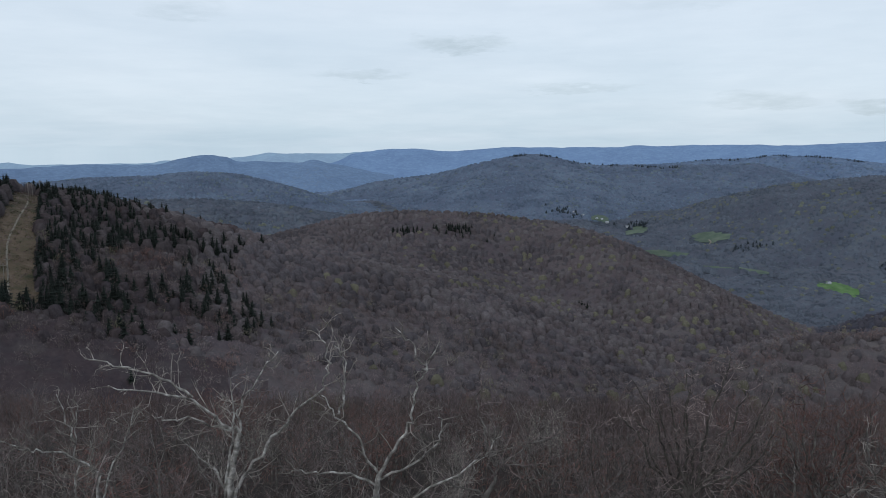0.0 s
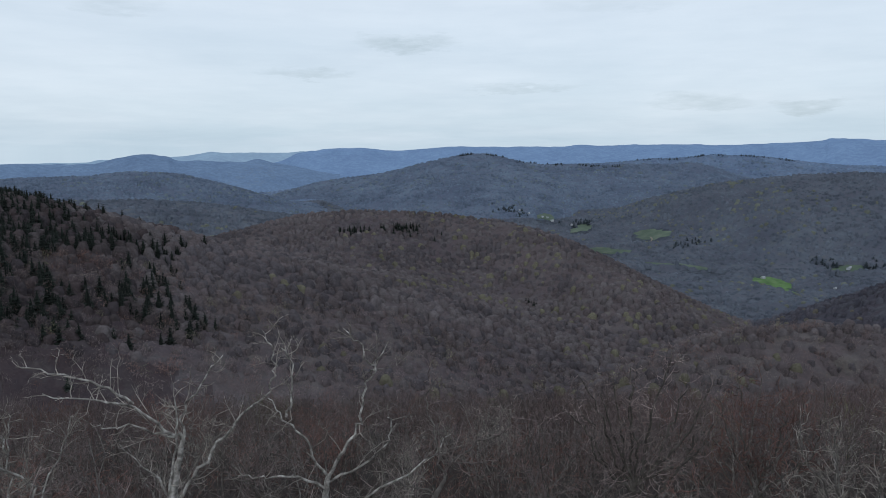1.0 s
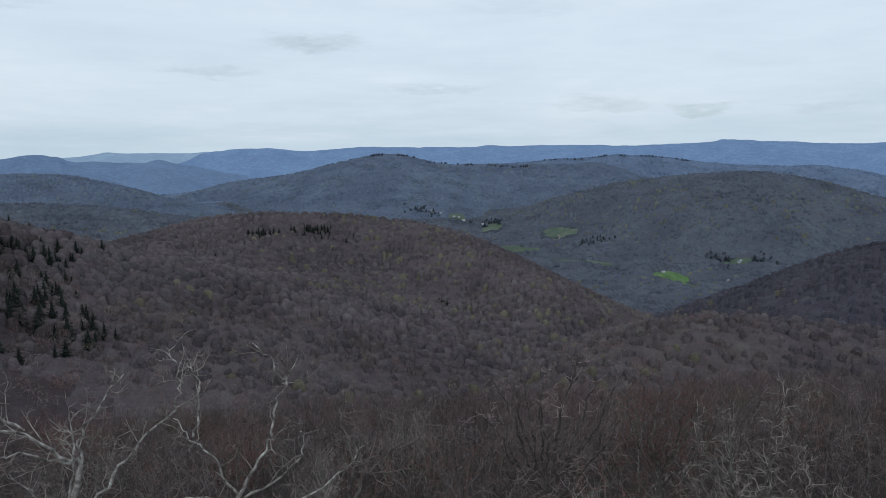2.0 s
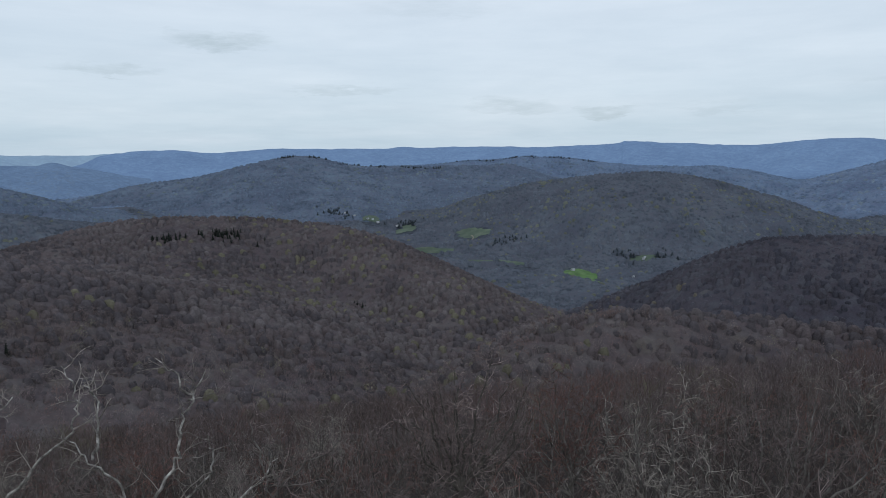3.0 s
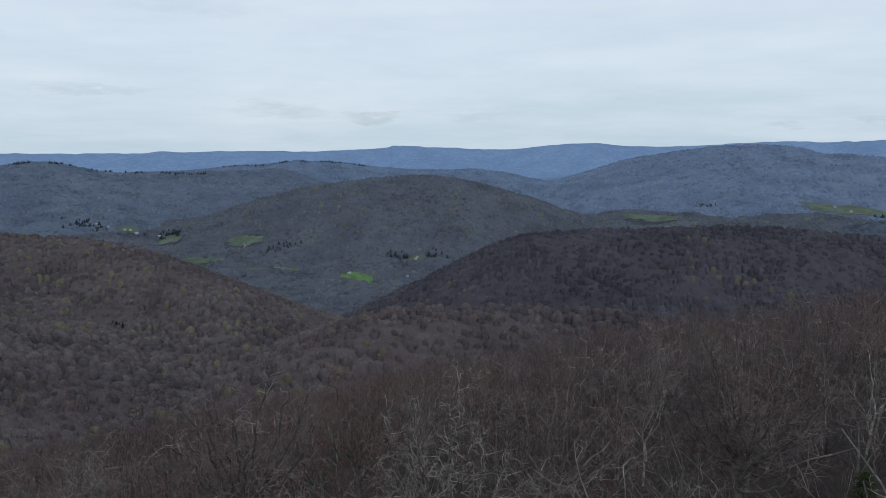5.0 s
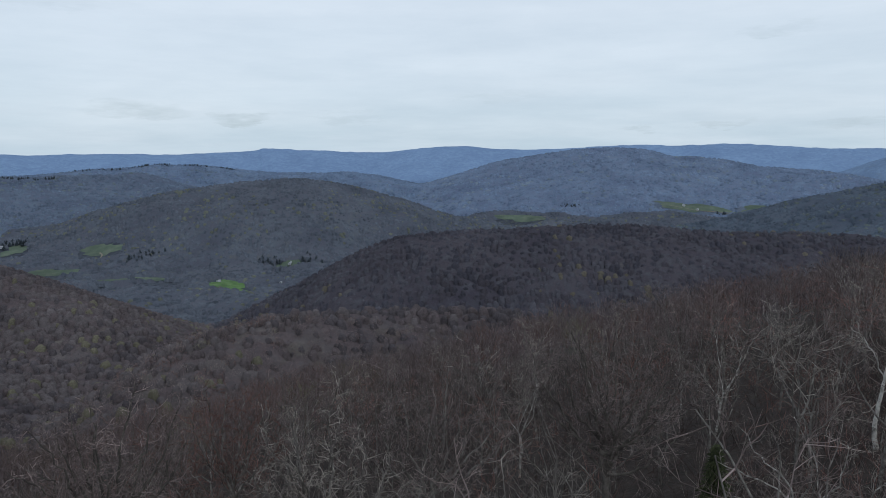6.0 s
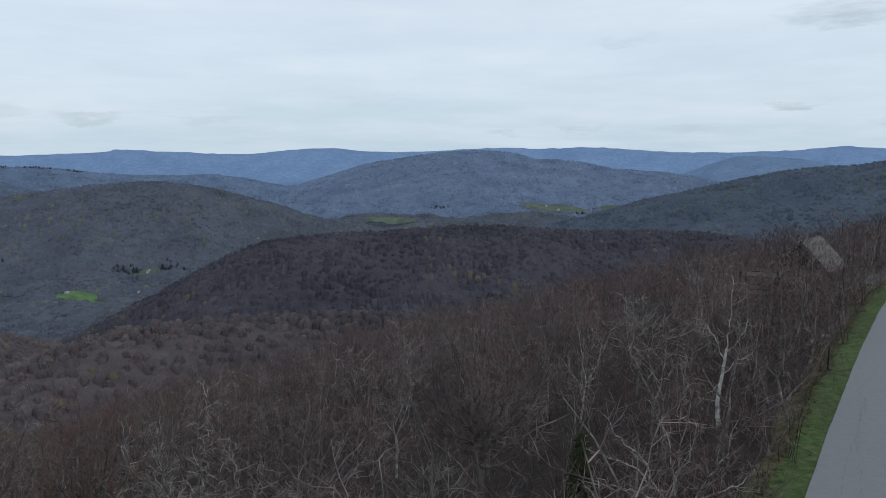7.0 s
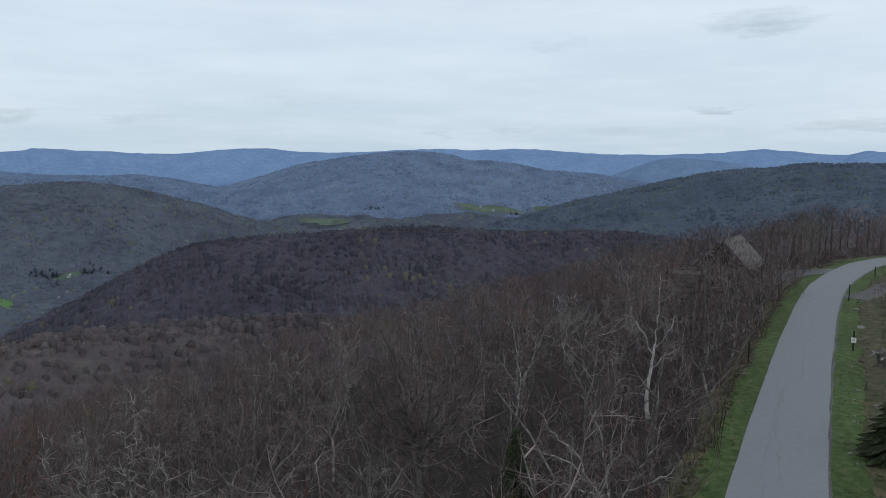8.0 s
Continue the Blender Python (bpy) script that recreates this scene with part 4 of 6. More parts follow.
def build_near_trees():
    rng = np.random.default_rng(77)
    x, y = scatter(rng, 11, 78, -38, 93, 4.7)
    gap = np.ones(len(x), bool)
    for hx, hy, hr in HERO_SPOTS:
        gap &= np.hypot(x - hx, y - hy) > hr
    x, y = x[gap], y[gap]
    order = np.argsort(np.hypot(x, y))[:285]
    x, y = x[order], y[order]
    grey, red = "leafless grey tree on the steep slope", "leafless tree with reddish budding twigs on the slope"
    protos = [make_tree(1, 10, 0.95, 5, 8, 5, M["bark"], M["twig"], grey), make_tree(2, 9, 1.2, 6, 7, 5, M["bark_dark"], M["twig"], grey),
              make_tree(3, 10.5, 0.9, 5, 8, 5, M["bark"], M["twig"], grey), make_tree(4, 9.5, 1.05, 6, 7, 5, M["bark"], M["twig_pale"], "pale leafless tree on the steep slope"),
              make_tree(5, 8, 1.25, 6, 7, 5, M["pale_bark"], M["twig_pale"], "pale leafless tree on the steep slope"), make_tree(6, 10, 0.95, 5, 8, 5, M["bark"], M["twig_red"], red)]
    # a few that screen the cabin and its decks
    more = np.array([(66, 7.5), (69.5, 4.6), (70, 8.6), (72.5, 6.2), (74.2, 4.2), (76.5, 5.6), (77.5, 2.6), (79.5, 4.2), (80.4, 6.4), (71.5, 11.5), (67, 11), (63, 5.2), (64, 10.5), (60.5, 7.6), (82, 11), (79, 13), (92.5, 4.5), (95, 2.6)])
    first = len(x)
    x, y = np.append(x, more[:, 0]), np.append(y, more[:, 1])
    z = height(x, y)
    for i in range(len(x)):
        s = rng.uniform(0.72, 1.05) if i < first else rng.uniform(0.5, 0.72)
        m = pose(x[i], y[i], z[i], rng.normal(0, 2), rng.normal(0, 2), rng.uniform(0, 360)) @ Matrix.Scale(s, 4)
        k = rng.choice(6, p=[0.25, 0.20, 0.19, 0.12, 0.05, 0.19])
        if i < 6:
            k = i
            protos[k].matrix_basis = m
        else:
            ob = copy_thing(protos[k], pose(0, 0, 0))
            ob.matrix_basis = m


def hero_tree(az, dist, limbs, seed, bark, twig, label, radius=0.13, dense=1.0):
    """A near tree with its crooked limbs as lines (sideways, up), facing the overlook."""
    rng = np.random.default_rng(seed)
    a = radians(az)
    fwd, side = np.array([math.sin(a), math.cos(a), 0]), np.array([math.cos(a), -math.sin(a), 0])
    bx, by = fwd[0] * dist, fwd[1] * dist
    gz = height1(bx, by)
    ob = new("bare_tree")
    ob.matrix_basis = pose(bx, by, gz)
    segs = []
    for n, line in enumerate(limbs):
        bend = rng.uniform(-0.18, 0.18) if n else 0.0
        pts = [side * s + fwd * bend * k / max(1, len(line) - 1) * abs(line[-1][0] - line[0][0]) + np.array([0, 0, u - gz]) for k, (s, u) in enumerate(line)]
        if n == 0:
            foot = np.array([pts[0][0] * 0.3, pts[0][1] * 0.3, -0.3])
            pts = [foot, foot * 0.5 + pts[0] * 0.5 + rng.normal(0, 0.08, 3)] + pts
        curve = list(line_at(pts, 4))
        for k in range(1, len(curve) - 1):
            curve[k] = curve[k] + rng.normal(0, 0.045 if n else 0.012, 3)
        r0 = radius if n == 0 else radius * (0.40 if len(line) > 4 else 0.30)
        name = "limb" if n else "trunk"
        part(name, mesh_from(name, *pipe(curve, r0 * (1.25 if n == 0 else 1), r0 * 0.55 if n == 0 else 0.012, 8), [bark], flat=False), ob)
        if n:
            ln = sum(np.linalg.norm(curve[k + 1] - curve[k]) for k in range(len(curve) - 1))
            segs += boughs(rng, curve, int((3 + ln * 2.4) * dense), 1.2, 0.017, 4, 0.12)
    part("crown", mesh_from("crown", *tubes(segs, 3), [twig], flat=False), ob)
    return tagged(ob, label, "tree", "leafless trees on the slope")


HERO_SPOTS = [(-5.8, 19.1, 4.2), (-1.7, 17.9, 4.0), (1.5, 18.9, 2.5), (-9.6, 19.8, 3.0), (39.5, 6.4, 3.0), (23.7, 13.0, 4.0), (28.2, 10.3, 3.5), (26.4, 5.5, 3.6), (8.9, 23.4, 3.6), (14.4, 19.2, 3.2), (18.9, 17.9, 3.4), (14.5, 25.1, 3.0)]
pale = "gnarled leafless tree with pale lichen-covered limbs"
hero_tree(-17.0, 20, [[(-0.37, 2.92), (-0.26, 4.13), (-0.02, 5.16)], [(-0.02, 5.16), (-0.53, 5.6), (-1.24, 6.38), (-2.23, 6.72), (-3.31, 7.07)],
                      [(-1.24, 6.38), (-1.96, 7.02), (-2.95, 7.35), (-3.95, 7.68)], [(-0.33, 3.1), (0.0, 3.74), (0.73, 4.69), (1.47, 5.45), (2.38, 6.2), (2.6, 6.77), (2.5, 7.54), (2.3, 8.01)],
                      [(-0.02, 5.16), (0.05, 5.96), (0.52, 6.68), (1.15, 7.48)], [(-0.16, 5.27), (-0.75, 5.51), (-1.63, 5.78), (-2.27, 5.86)],
                      [(-0.36, 3.0), (-0.61, 3.78), (-0.96, 4.41), (-1.66, 5.25)], [(-0.48, 3.26), (-0.34, 4.66), (-0.13, 5.99), (-0.22, 6.51)]], 101, M["pale_bark"], M["twig_pale"], pale)
hero_tree(-5.4, 18, [[(-0.14, 3.53), (-0.12, 3.84), (-0.04, 4.51)], [(-0.04, 4.51), (-0.54, 5.42), (-1.11, 6.26), (-1.55, 6.84)], [(-1.11, 6.26), (-0.97, 6.62), (-0.92, 7.69), (-1.17, 8.15)],
                     [(-0.04, 4.51), (0.43, 5.32), (0.85, 6.04), (0.93, 6.75), (1.26, 7.44), (1.56, 8.15)], [(1.26, 7.44), (1.15, 7.55), (0.87, 8.06), (0.44, 8.59)],
                     [(-0.01, 4.36), (1.14, 4.94), (1.64, 5.56), (1.56, 6.16)], [(-0.13, 4.18), (-1.06, 4.64), (-1.81, 4.64), (-2.43, 4.73)], [(0.1, 3.3), (2.56, 4.7), (3.36, 5.34)]],
          102, M["pale_bark"], M["twig_pale"], pale, 0.12)
hero_tree(4.5, 19, [[(-0.41, 2.59), (-0.25, 3.3), (0.01, 3.78)], [(0.01, 3.78), (0.23, 4.34), (1.03, 4.37)], [(0.23, 4.34), (0.94, 4.89), (1.69, 5.15), (1.95, 5.72)],
                    [(-0.25, 3.3), (-1.4, 3.78), (-2.23, 3.6)], [(0.01, 3.78), (-0.2, 4.8), (-0.5, 6.1), (-0.3, 6.9)]], 103, M["bark"], M["twig"], "low leafless tree with spreading grey limbs", 0.1, 1.5)
hero_tree(-26, 22, [[(-1.1, 1.4), (-1.25, 2.6)], [(-1.25, 2.6), (-1.24, 3.8), (-1.2, 4.9), (-1.03, 5.89)], [(-0.7, 2.6), (-0.76, 3.96), (-1.84, 4.77), (-2.31, 4.87), (-3.0, 5.42)], [(-0.7, 2.6), (0.01, 4.32), (0.27, 4.98), (0.43, 5.59)],
                    [(-1.21, 4.65), (-1.33, 5.45), (-1.56, 6.33)]], 104, M["pale_bark"], M["twig_pale"], pale, 0.09, 1.3)
hero_tree(80.8, 40, [[(-0.25, 0.6), (-0.1, 2.0), (0.05, 3.4)], [(0.05, 3.4), (0.1, 4.4), (0.25, 5.6), (0.15, 7.4)], [(0.0, 2.6), (-0.5, 3.8), (-1.0, 4.6), (-1.6, 5.0)], [(0.05, 3.2), (0.7, 4.2), (1.1, 5.2)],
                     [(-0.1, 2.0), (0.6, 2.8), (1.2, 3.2)]], 105, M["birch"], M["twig_pale"], "slim pale birch with a forked top near the road", 0.11, 1.6)


def fan_limbs(seed, count, foot, crotch, reach, wide=1.15):
    """Limbs that fan out from a short trunk: lines of (sideways, up)."""
    r = np.random.default_rng(seed)
    out = [[(0.0, foot), (0.05, foot + (crotch - foot) * 0.55), (0.0, crotch)]]
    for k in range(count):
        lean = -wide + 2 * wide * k / (count - 1) + r.normal(0, 0.06)
        far = (reach - 0.27 * reach * abs(lean)) * r.uniform(0.8, 1.08)
        root = crotch + r.uniform(-0.8, 0.7)
        out.append([(0.0, root)] + [(math.sin(lean * (1.05 - 0.3 * q)) * far * q + r.normal(0, 0.12), root + math.cos(lean * (1.05 - 0.3 * q)) * far * q + r.normal(0, 0.1)) for q in (0.25, 0.5, 0.75, 1.0)])
    return out


hero_tree(61.3, 27, fan_limbs(109, 15, -1.2, 1.7, 5.6), 106, M["bark_dark"], M["twig"], "broad leafless tree with a dark trunk and fine twigs", 0.17, 1.7)
hero_tree(20.8, 25, fan_limbs(110, 12, -2.6, 0.6, 5.8, 0.95), 108, M["bark_dark"], M["twig"], "leafless tree with dark rising limbs and reddish twig ends", 0.15, 1.5)
hero_tree(36.8, 24, fan_limbs(111, 10, -3.0, 0.2, 5.6, 0.9), 109, M["bark"], M["twig_pale"], "leafless tree with pale forked limbs", 0.13, 1.4)
hero_tree(46.5, 26, fan_limbs(112, 12, -3.0, 0.0, 5.6, 1.1), 110, M["bark"], M["twig"], "spreading leafless tree with grey limbs", 0.14, 1.4)
hero_tree(30.0, 29, fan_limbs(113, 10, -4.0, -0.6, 5.4, 0.9), 111, M["bark"], M["twig_red"], "leafless tree with reddish budding twigs", 0.13, 1.4)
hero_tree(78.2, 27, [[(0.0, -0.9), (0.05, -0.3)], [(0.0, -0.6), (-0.8, 0.3), (-1.6, 0.5), (-2.4, 0.5), (-3.3, 0.7)], [(0.0, -0.4), (-1.0, 1.0), (-1.6, 2.0), (-2.4, 2.7), (-3.1, 3.6)],
                     [(0.0, -0.4), (-0.4, 1.4), (-0.6, 2.8), (-1.4, 4.4)], [(0.0, -0.4), (0.6, 1.2), (1.3, 2.4), (1.8, 4.2)], [(0.3, 0.6), (1.2, 1.2), (2.0, 1.8), (2.4, 2.4)], [(-1.2, 1.0), (-1.8, 1.6), (-3.0, 1.9), (-3.9, 2.1)],
                     [(-0.4, 1.4), (0.2, 2.6), (0.3, 3.9)]],
          107, M["pale_bark"], M["twig_pale"], "low sprawling leafless tree with pale limbs", 0.12, 1.1)
build_near_trees()

rng = np.random.default_rng(5)
x, y = scatter(rng, 9, 90, -40, 94, 1.9)
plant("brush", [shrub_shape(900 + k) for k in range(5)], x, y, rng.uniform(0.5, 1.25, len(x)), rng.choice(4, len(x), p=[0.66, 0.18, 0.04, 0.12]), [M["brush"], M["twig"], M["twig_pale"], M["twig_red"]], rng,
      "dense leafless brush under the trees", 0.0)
x = rng.uniform(54, 116, 420)
y = road_y(x) - np.where(x < 76, rng.uniform(6.6, 15, 420), rng.uniform(4.6, 15, 420))
x2 = rng.uniform(24, 132, 1500)
y2 = road_y(x2) + rng.uniform(3.6, 12.5, 1500)
plant("roadside_brush", [shrub_shape(940 + k) for k in range(6)], x2, y2, rng.uniform(0.3, 0.85, 1500), rng.choice(4, 1500, p=[0.35, 0.40, 0.12, 0.13]), [M["brush"], M["twig"], M["twig_pale"], M["twig_red"]], rng,
      "low leafless brush between the trees and the road", 0.0)
plant("bank_brush", [shrub_shape(920 + k) for k in range(4)], x, y, rng.uniform(0.25, 0.8, 420), rng.choice(3, 420, p=[0.5, 0.25, 0.25]), [M["twig"], M["twig_pale"], M["twig_red"]], rng,
      "low leafless brush on the roadside bank", 0.0)



x, y = scatter(rng, 78, 190, -40, 98, 5.2)
open_row = (np.hypot(x, y) < 138) | (rng.uniform(0, 1, len(x)) < 0.35)
x, y = x[open_row], y[open_row]
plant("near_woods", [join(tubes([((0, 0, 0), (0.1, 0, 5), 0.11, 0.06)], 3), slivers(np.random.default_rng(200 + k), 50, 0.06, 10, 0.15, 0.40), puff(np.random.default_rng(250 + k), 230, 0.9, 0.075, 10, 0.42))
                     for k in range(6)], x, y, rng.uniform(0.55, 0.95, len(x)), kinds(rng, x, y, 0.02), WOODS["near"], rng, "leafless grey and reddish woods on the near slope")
x, y = scatter(rng, 190, 480, -44, 98, 6.8)
open_row = (np.hypot(x, y) > 320) & (np.degrees(np.arctan2(x, y)) < 62) | (rng.uniform(0, 1, len(x)) < 0.4)
x, y = x[open_row], y[open_row]
left = rng.uniform(-8, 8, len(x)) > np.degrees(np.arctan2(x, y)) + 20
kind = kinds(rng, x, y, 0.04)
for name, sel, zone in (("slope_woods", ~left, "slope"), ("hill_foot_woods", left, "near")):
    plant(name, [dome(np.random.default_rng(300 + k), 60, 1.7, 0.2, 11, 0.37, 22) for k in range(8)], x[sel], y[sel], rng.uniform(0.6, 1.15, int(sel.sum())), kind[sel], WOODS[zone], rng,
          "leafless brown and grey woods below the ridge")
def crowns(x, y, cell, seed):
    """Closed canopy of rounded crowns: its height (0 to about 1), and each crown's own two random numbers."""
    gx, gy = np.floor(x / cell), np.floor(y / cell)
    top, tone, other = np.zeros(x.shape), np.zeros(x.shape), np.zeros(x.shape)

    def rnd(a, b, k):
        v = np.sin(a * 12.9898 + b * 78.233 + (seed + k) * 37.719) * 43758.5453
        return v - np.floor(v)
    for dx in (-1, 0, 1):
        for dy in (-1, 0, 1):
            a, b = gx + dx, gy + dy
            d = np.hypot(x - (a + rnd(a, b, 1)) * cell, y - (b + rnd(a, b, 2)) * cell) / (cell * (0.75 + 0.45 * rnd(a, b, 3)))
            h = (0.62 + 0.38 * rnd(a, b, 4)) * np.sqrt(np.clip(1 - d * d, 0.0, 1))
            up = h > top
            top, tone, other = np.where(up, h, top), np.where(up, rnd(a, b, 5), tone), np.where(up, rnd(a, b, 6), other)
    return top, tone, other


def build_cover(name, r0, r1, da, dr, cell, tall, seed):
    """The closed canopy between two distances, laid over the ground crown by crown."""
    az = np.radians(np.arange(-45, 97.5, da))
    A, R = np.meshgrid(az, np.arange(r0 - 3 * dr, r1 + 3.5 * dr, dr))
    jig = np.random.default_rng(seed)
    A = A + radians(da) * jig.uniform(-0.3, 0.3, A.shape)
    R = R + dr * jig.uniform(-0.3, 0.3, R.shape)
    X, Y = R * np.sin(A), R * np.cos(A)
    ground = height(X, Y)
    top, tone, other = crowns(X, Y, cell, seed)
    clump = 0.75 + 0.35 * value_noise(X / 33, Y / 33, seed)
    Z = ground + tall * (0.25 + 0.75 * top) * clump + tall * 0.10 * jig.uniform(-1, 1, X.shape)
    drift = smooth(0.35 + 1.3 * value_noise(X / 190, Y / 190, 41) + 0.5 * value_noise(X / 60, Y / 60, 42))
    where = clothing(X, Y)
    many = np.select([where == "left", where == "east", where == "mid", where == "slope"], [0.0, 0.03, 0.06, 0.03], 0.10)
    bud = 0.3 * (other < many * drift) * smooth(0.25 + top)
    tone = 0.75 * tone + 0.25 * jig.uniform(0, 1, X.shape)
    nr, na = X.shape
    i, j = np.meshgrid(np.arange(nr - 1), np.arange(na - 1), indexing="ij")
    clear = blocked(X, Y)
    if r0 > 1200:
        clear |= blocked(X * (1 + 45 / R), Y * (1 + 45 / R))
    for b_az, b_r, *_ in BARNS:
        clear |= np.hypot(X - b_r * math.sin(radians(b_az)), Y - b_r * math.cos(radians(b_az))) < 15
    clear[[0, -1]] = True
    Z = np.where(clear, ground - 0.4, Z)
    q = np.stack([i * na + j, i * na + j + 1, (i + 1) * na + j + 1, (i + 1) * na + j], -1).reshape(-1, 4)
    zones = sorted(COVERS)
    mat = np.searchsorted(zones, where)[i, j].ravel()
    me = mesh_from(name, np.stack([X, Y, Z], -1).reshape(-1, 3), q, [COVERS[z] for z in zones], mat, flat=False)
    for key, values in (("crown_tone", tone), ("crown_bud", bud)):
        me.attributes.new(key, "FLOAT", "POINT").data.foreach_set("value", values.ravel().astype(np.float32))
    tagged(new(name, me), "closed canopy of leafless woods with a few budding crowns", "woods", kind="stuff")


build_cover("slope_canopy", 250, 700, 0.3, 3.0, 7.5, 7.6, 3)
build_cover("middle_canopy", 700, 1320, 0.2, 4.0, 8.0, 9.0, 4)
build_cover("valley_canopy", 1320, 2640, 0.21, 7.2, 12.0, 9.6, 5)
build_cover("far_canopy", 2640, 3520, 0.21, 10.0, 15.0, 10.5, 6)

# the single crowns that make up the canopy, band by band
SOFT, ROUND = ((0.60, 0.80), (1.0, 0.0)), ((0.5, 0.90), (0.84, 0.62), (1.0, 0.05))
for r0, r1, step, sides, wide, tall, rings, facing in ((330, 480, 8.0, 8, 3.4, 8.5, ROUND, -9), (480, 760, 7.6, 7, 4.3, 9.6, ROUND, -0.5), (760, 1330, 8.2, 6, 4.8, 9.4, SOFT, -0.3), (1330, 2640, 12.0, 5, 6.6, 9.6, SOFT, -0.15), (2640, 3520, 17, 5, 9.0, 10.5, SOFT, -0.4)):
    x, y = scatter(rng, r0, r1, -46, 98, step)
    r = np.hypot(x, y)
    keep = height(x * 1.012, y * 1.012) - height(x, y) > facing * 0.012 * r
    ahead = 1 + (45 / r if r0 > 1300 else 0)
    keep &= ~blocked(x * ahead, y * ahead)
    for b_az, b_r, *_ in BARNS:
        keep &= np.hypot(x - b_r * math.sin(radians(b_az)), y - b_r * math.cos(radians(b_az))) > 17
    x, y = x[keep], y[keep]
    where = clothing(x, y)
    many = np.select([where == "left", where == "east", where == "mid", where == "slope"], [0.01, 0.09, 0.17, 0.06], 0.20)
    bud = many * smooth(0.35 + 1.4 * value_noise(x / 150, y / 150, 44) + 0.6 * value_noise(x / 50, y / 50, 45)) * np.where(where == "mid", smooth((x + 160) / 260), 1)
    d = value_noise(x / 60, y / 60, 31) + rng.normal(0, 0.7, len(x))
    kind = np.where(rng.uniform(0, 1, len(x)) < bud, 3, np.digitize(d, [-0.35, 0.5]))
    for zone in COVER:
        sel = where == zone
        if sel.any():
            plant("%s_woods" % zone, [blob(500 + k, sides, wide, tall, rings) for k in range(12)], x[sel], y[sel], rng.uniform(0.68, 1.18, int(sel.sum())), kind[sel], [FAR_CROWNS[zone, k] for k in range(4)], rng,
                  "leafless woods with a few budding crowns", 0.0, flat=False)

# ---------------------------------------------------------------- spruces


def spruce_shape(seed, whorls, boughs, tall, wide, fingers):
    """Trunk and drooping layered boughs of a spruce."""
    rng = np.random.default_rng(seed)
    trunk = tubes([((0, 0, -0.5), (0, 0, tall * 0.5), tall * 0.016, tall * 0.010), ((0, 0, tall * 0.5), (0, 0, tall), tall * 0.010, 0.0)], 5)
    V, F = [], []
    for w in range(whorls):
        h = tall * (0.08 + 0.88 * (w + rng.uniform(-0.3, 0.3)) / whorls)
        reach = wide * (1 - h / tall) ** 0.85 + 0.04 * tall
        for b in range(boughs):
            if rng.uniform() < 0.1:
                continue
            a = 2 * math.pi * (b + rng.uniform(-0.35, 0.35)) / boughs + w
            out = np.array([math.cos(a), math.sin(a), 0])
            side = np.array([-out[1], out[0], 0])
            ln = reach * rng.uniform(0.7, 1.15)
            p = np.array([0, 0, h])
            q = out * ln + np.array([0, 0, h - ln * rng.uniform(0.15, 0.4)])
            mid = (p + q) / 2 + np.array([0, 0, 0.08 * ln])
            for f in range(fingers):
                t = (f + 0.5) / fingers
                o = p + (q - p) * t * 0.8
                s = side * ln * rng.uniform(0.28, 0.45) * (1 - 0.5 * t) * (0.34 if fingers > 4 else 1)
                n = len(V)
                V += [tuple(o - s + out * ln * 0.12 - np.array([0, 0, 0.10 * ln])), tuple(mid if fingers == 1 else o + np.array([0, 0, 0.05 * ln])), tuple(o + s + out * ln * 0.12 - np.array([0, 0, 0.10 * ln])),
                      tuple(o + (q - o) * rng.uniform(0.6, 1.1) + np.array([0, 0, -0.04 * ln]))]
                F += [(n, n + 3, n + 1), (n + 1, n + 3, n + 2)]
    core = tubes([((0, 0, tall * 0.1), (0, 0, tall * 0.92), wide * 0.45, 0.0)], 7)
    return trunk, join((np.array(V), np.array(F)), core)


def make_spruce(shape, mat, label, group=""):
    (tv, tf), (fv, ff) = shape
    ob = new("spruce_tree")
    part("trunk", mesh_from("trunk", tv, tf, [M["bark"]], flat=False), ob)
    part("foliage", mesh_from("foliage", fv, ff, [mat]), ob)
    return tagged(ob, label, "spruce", group)


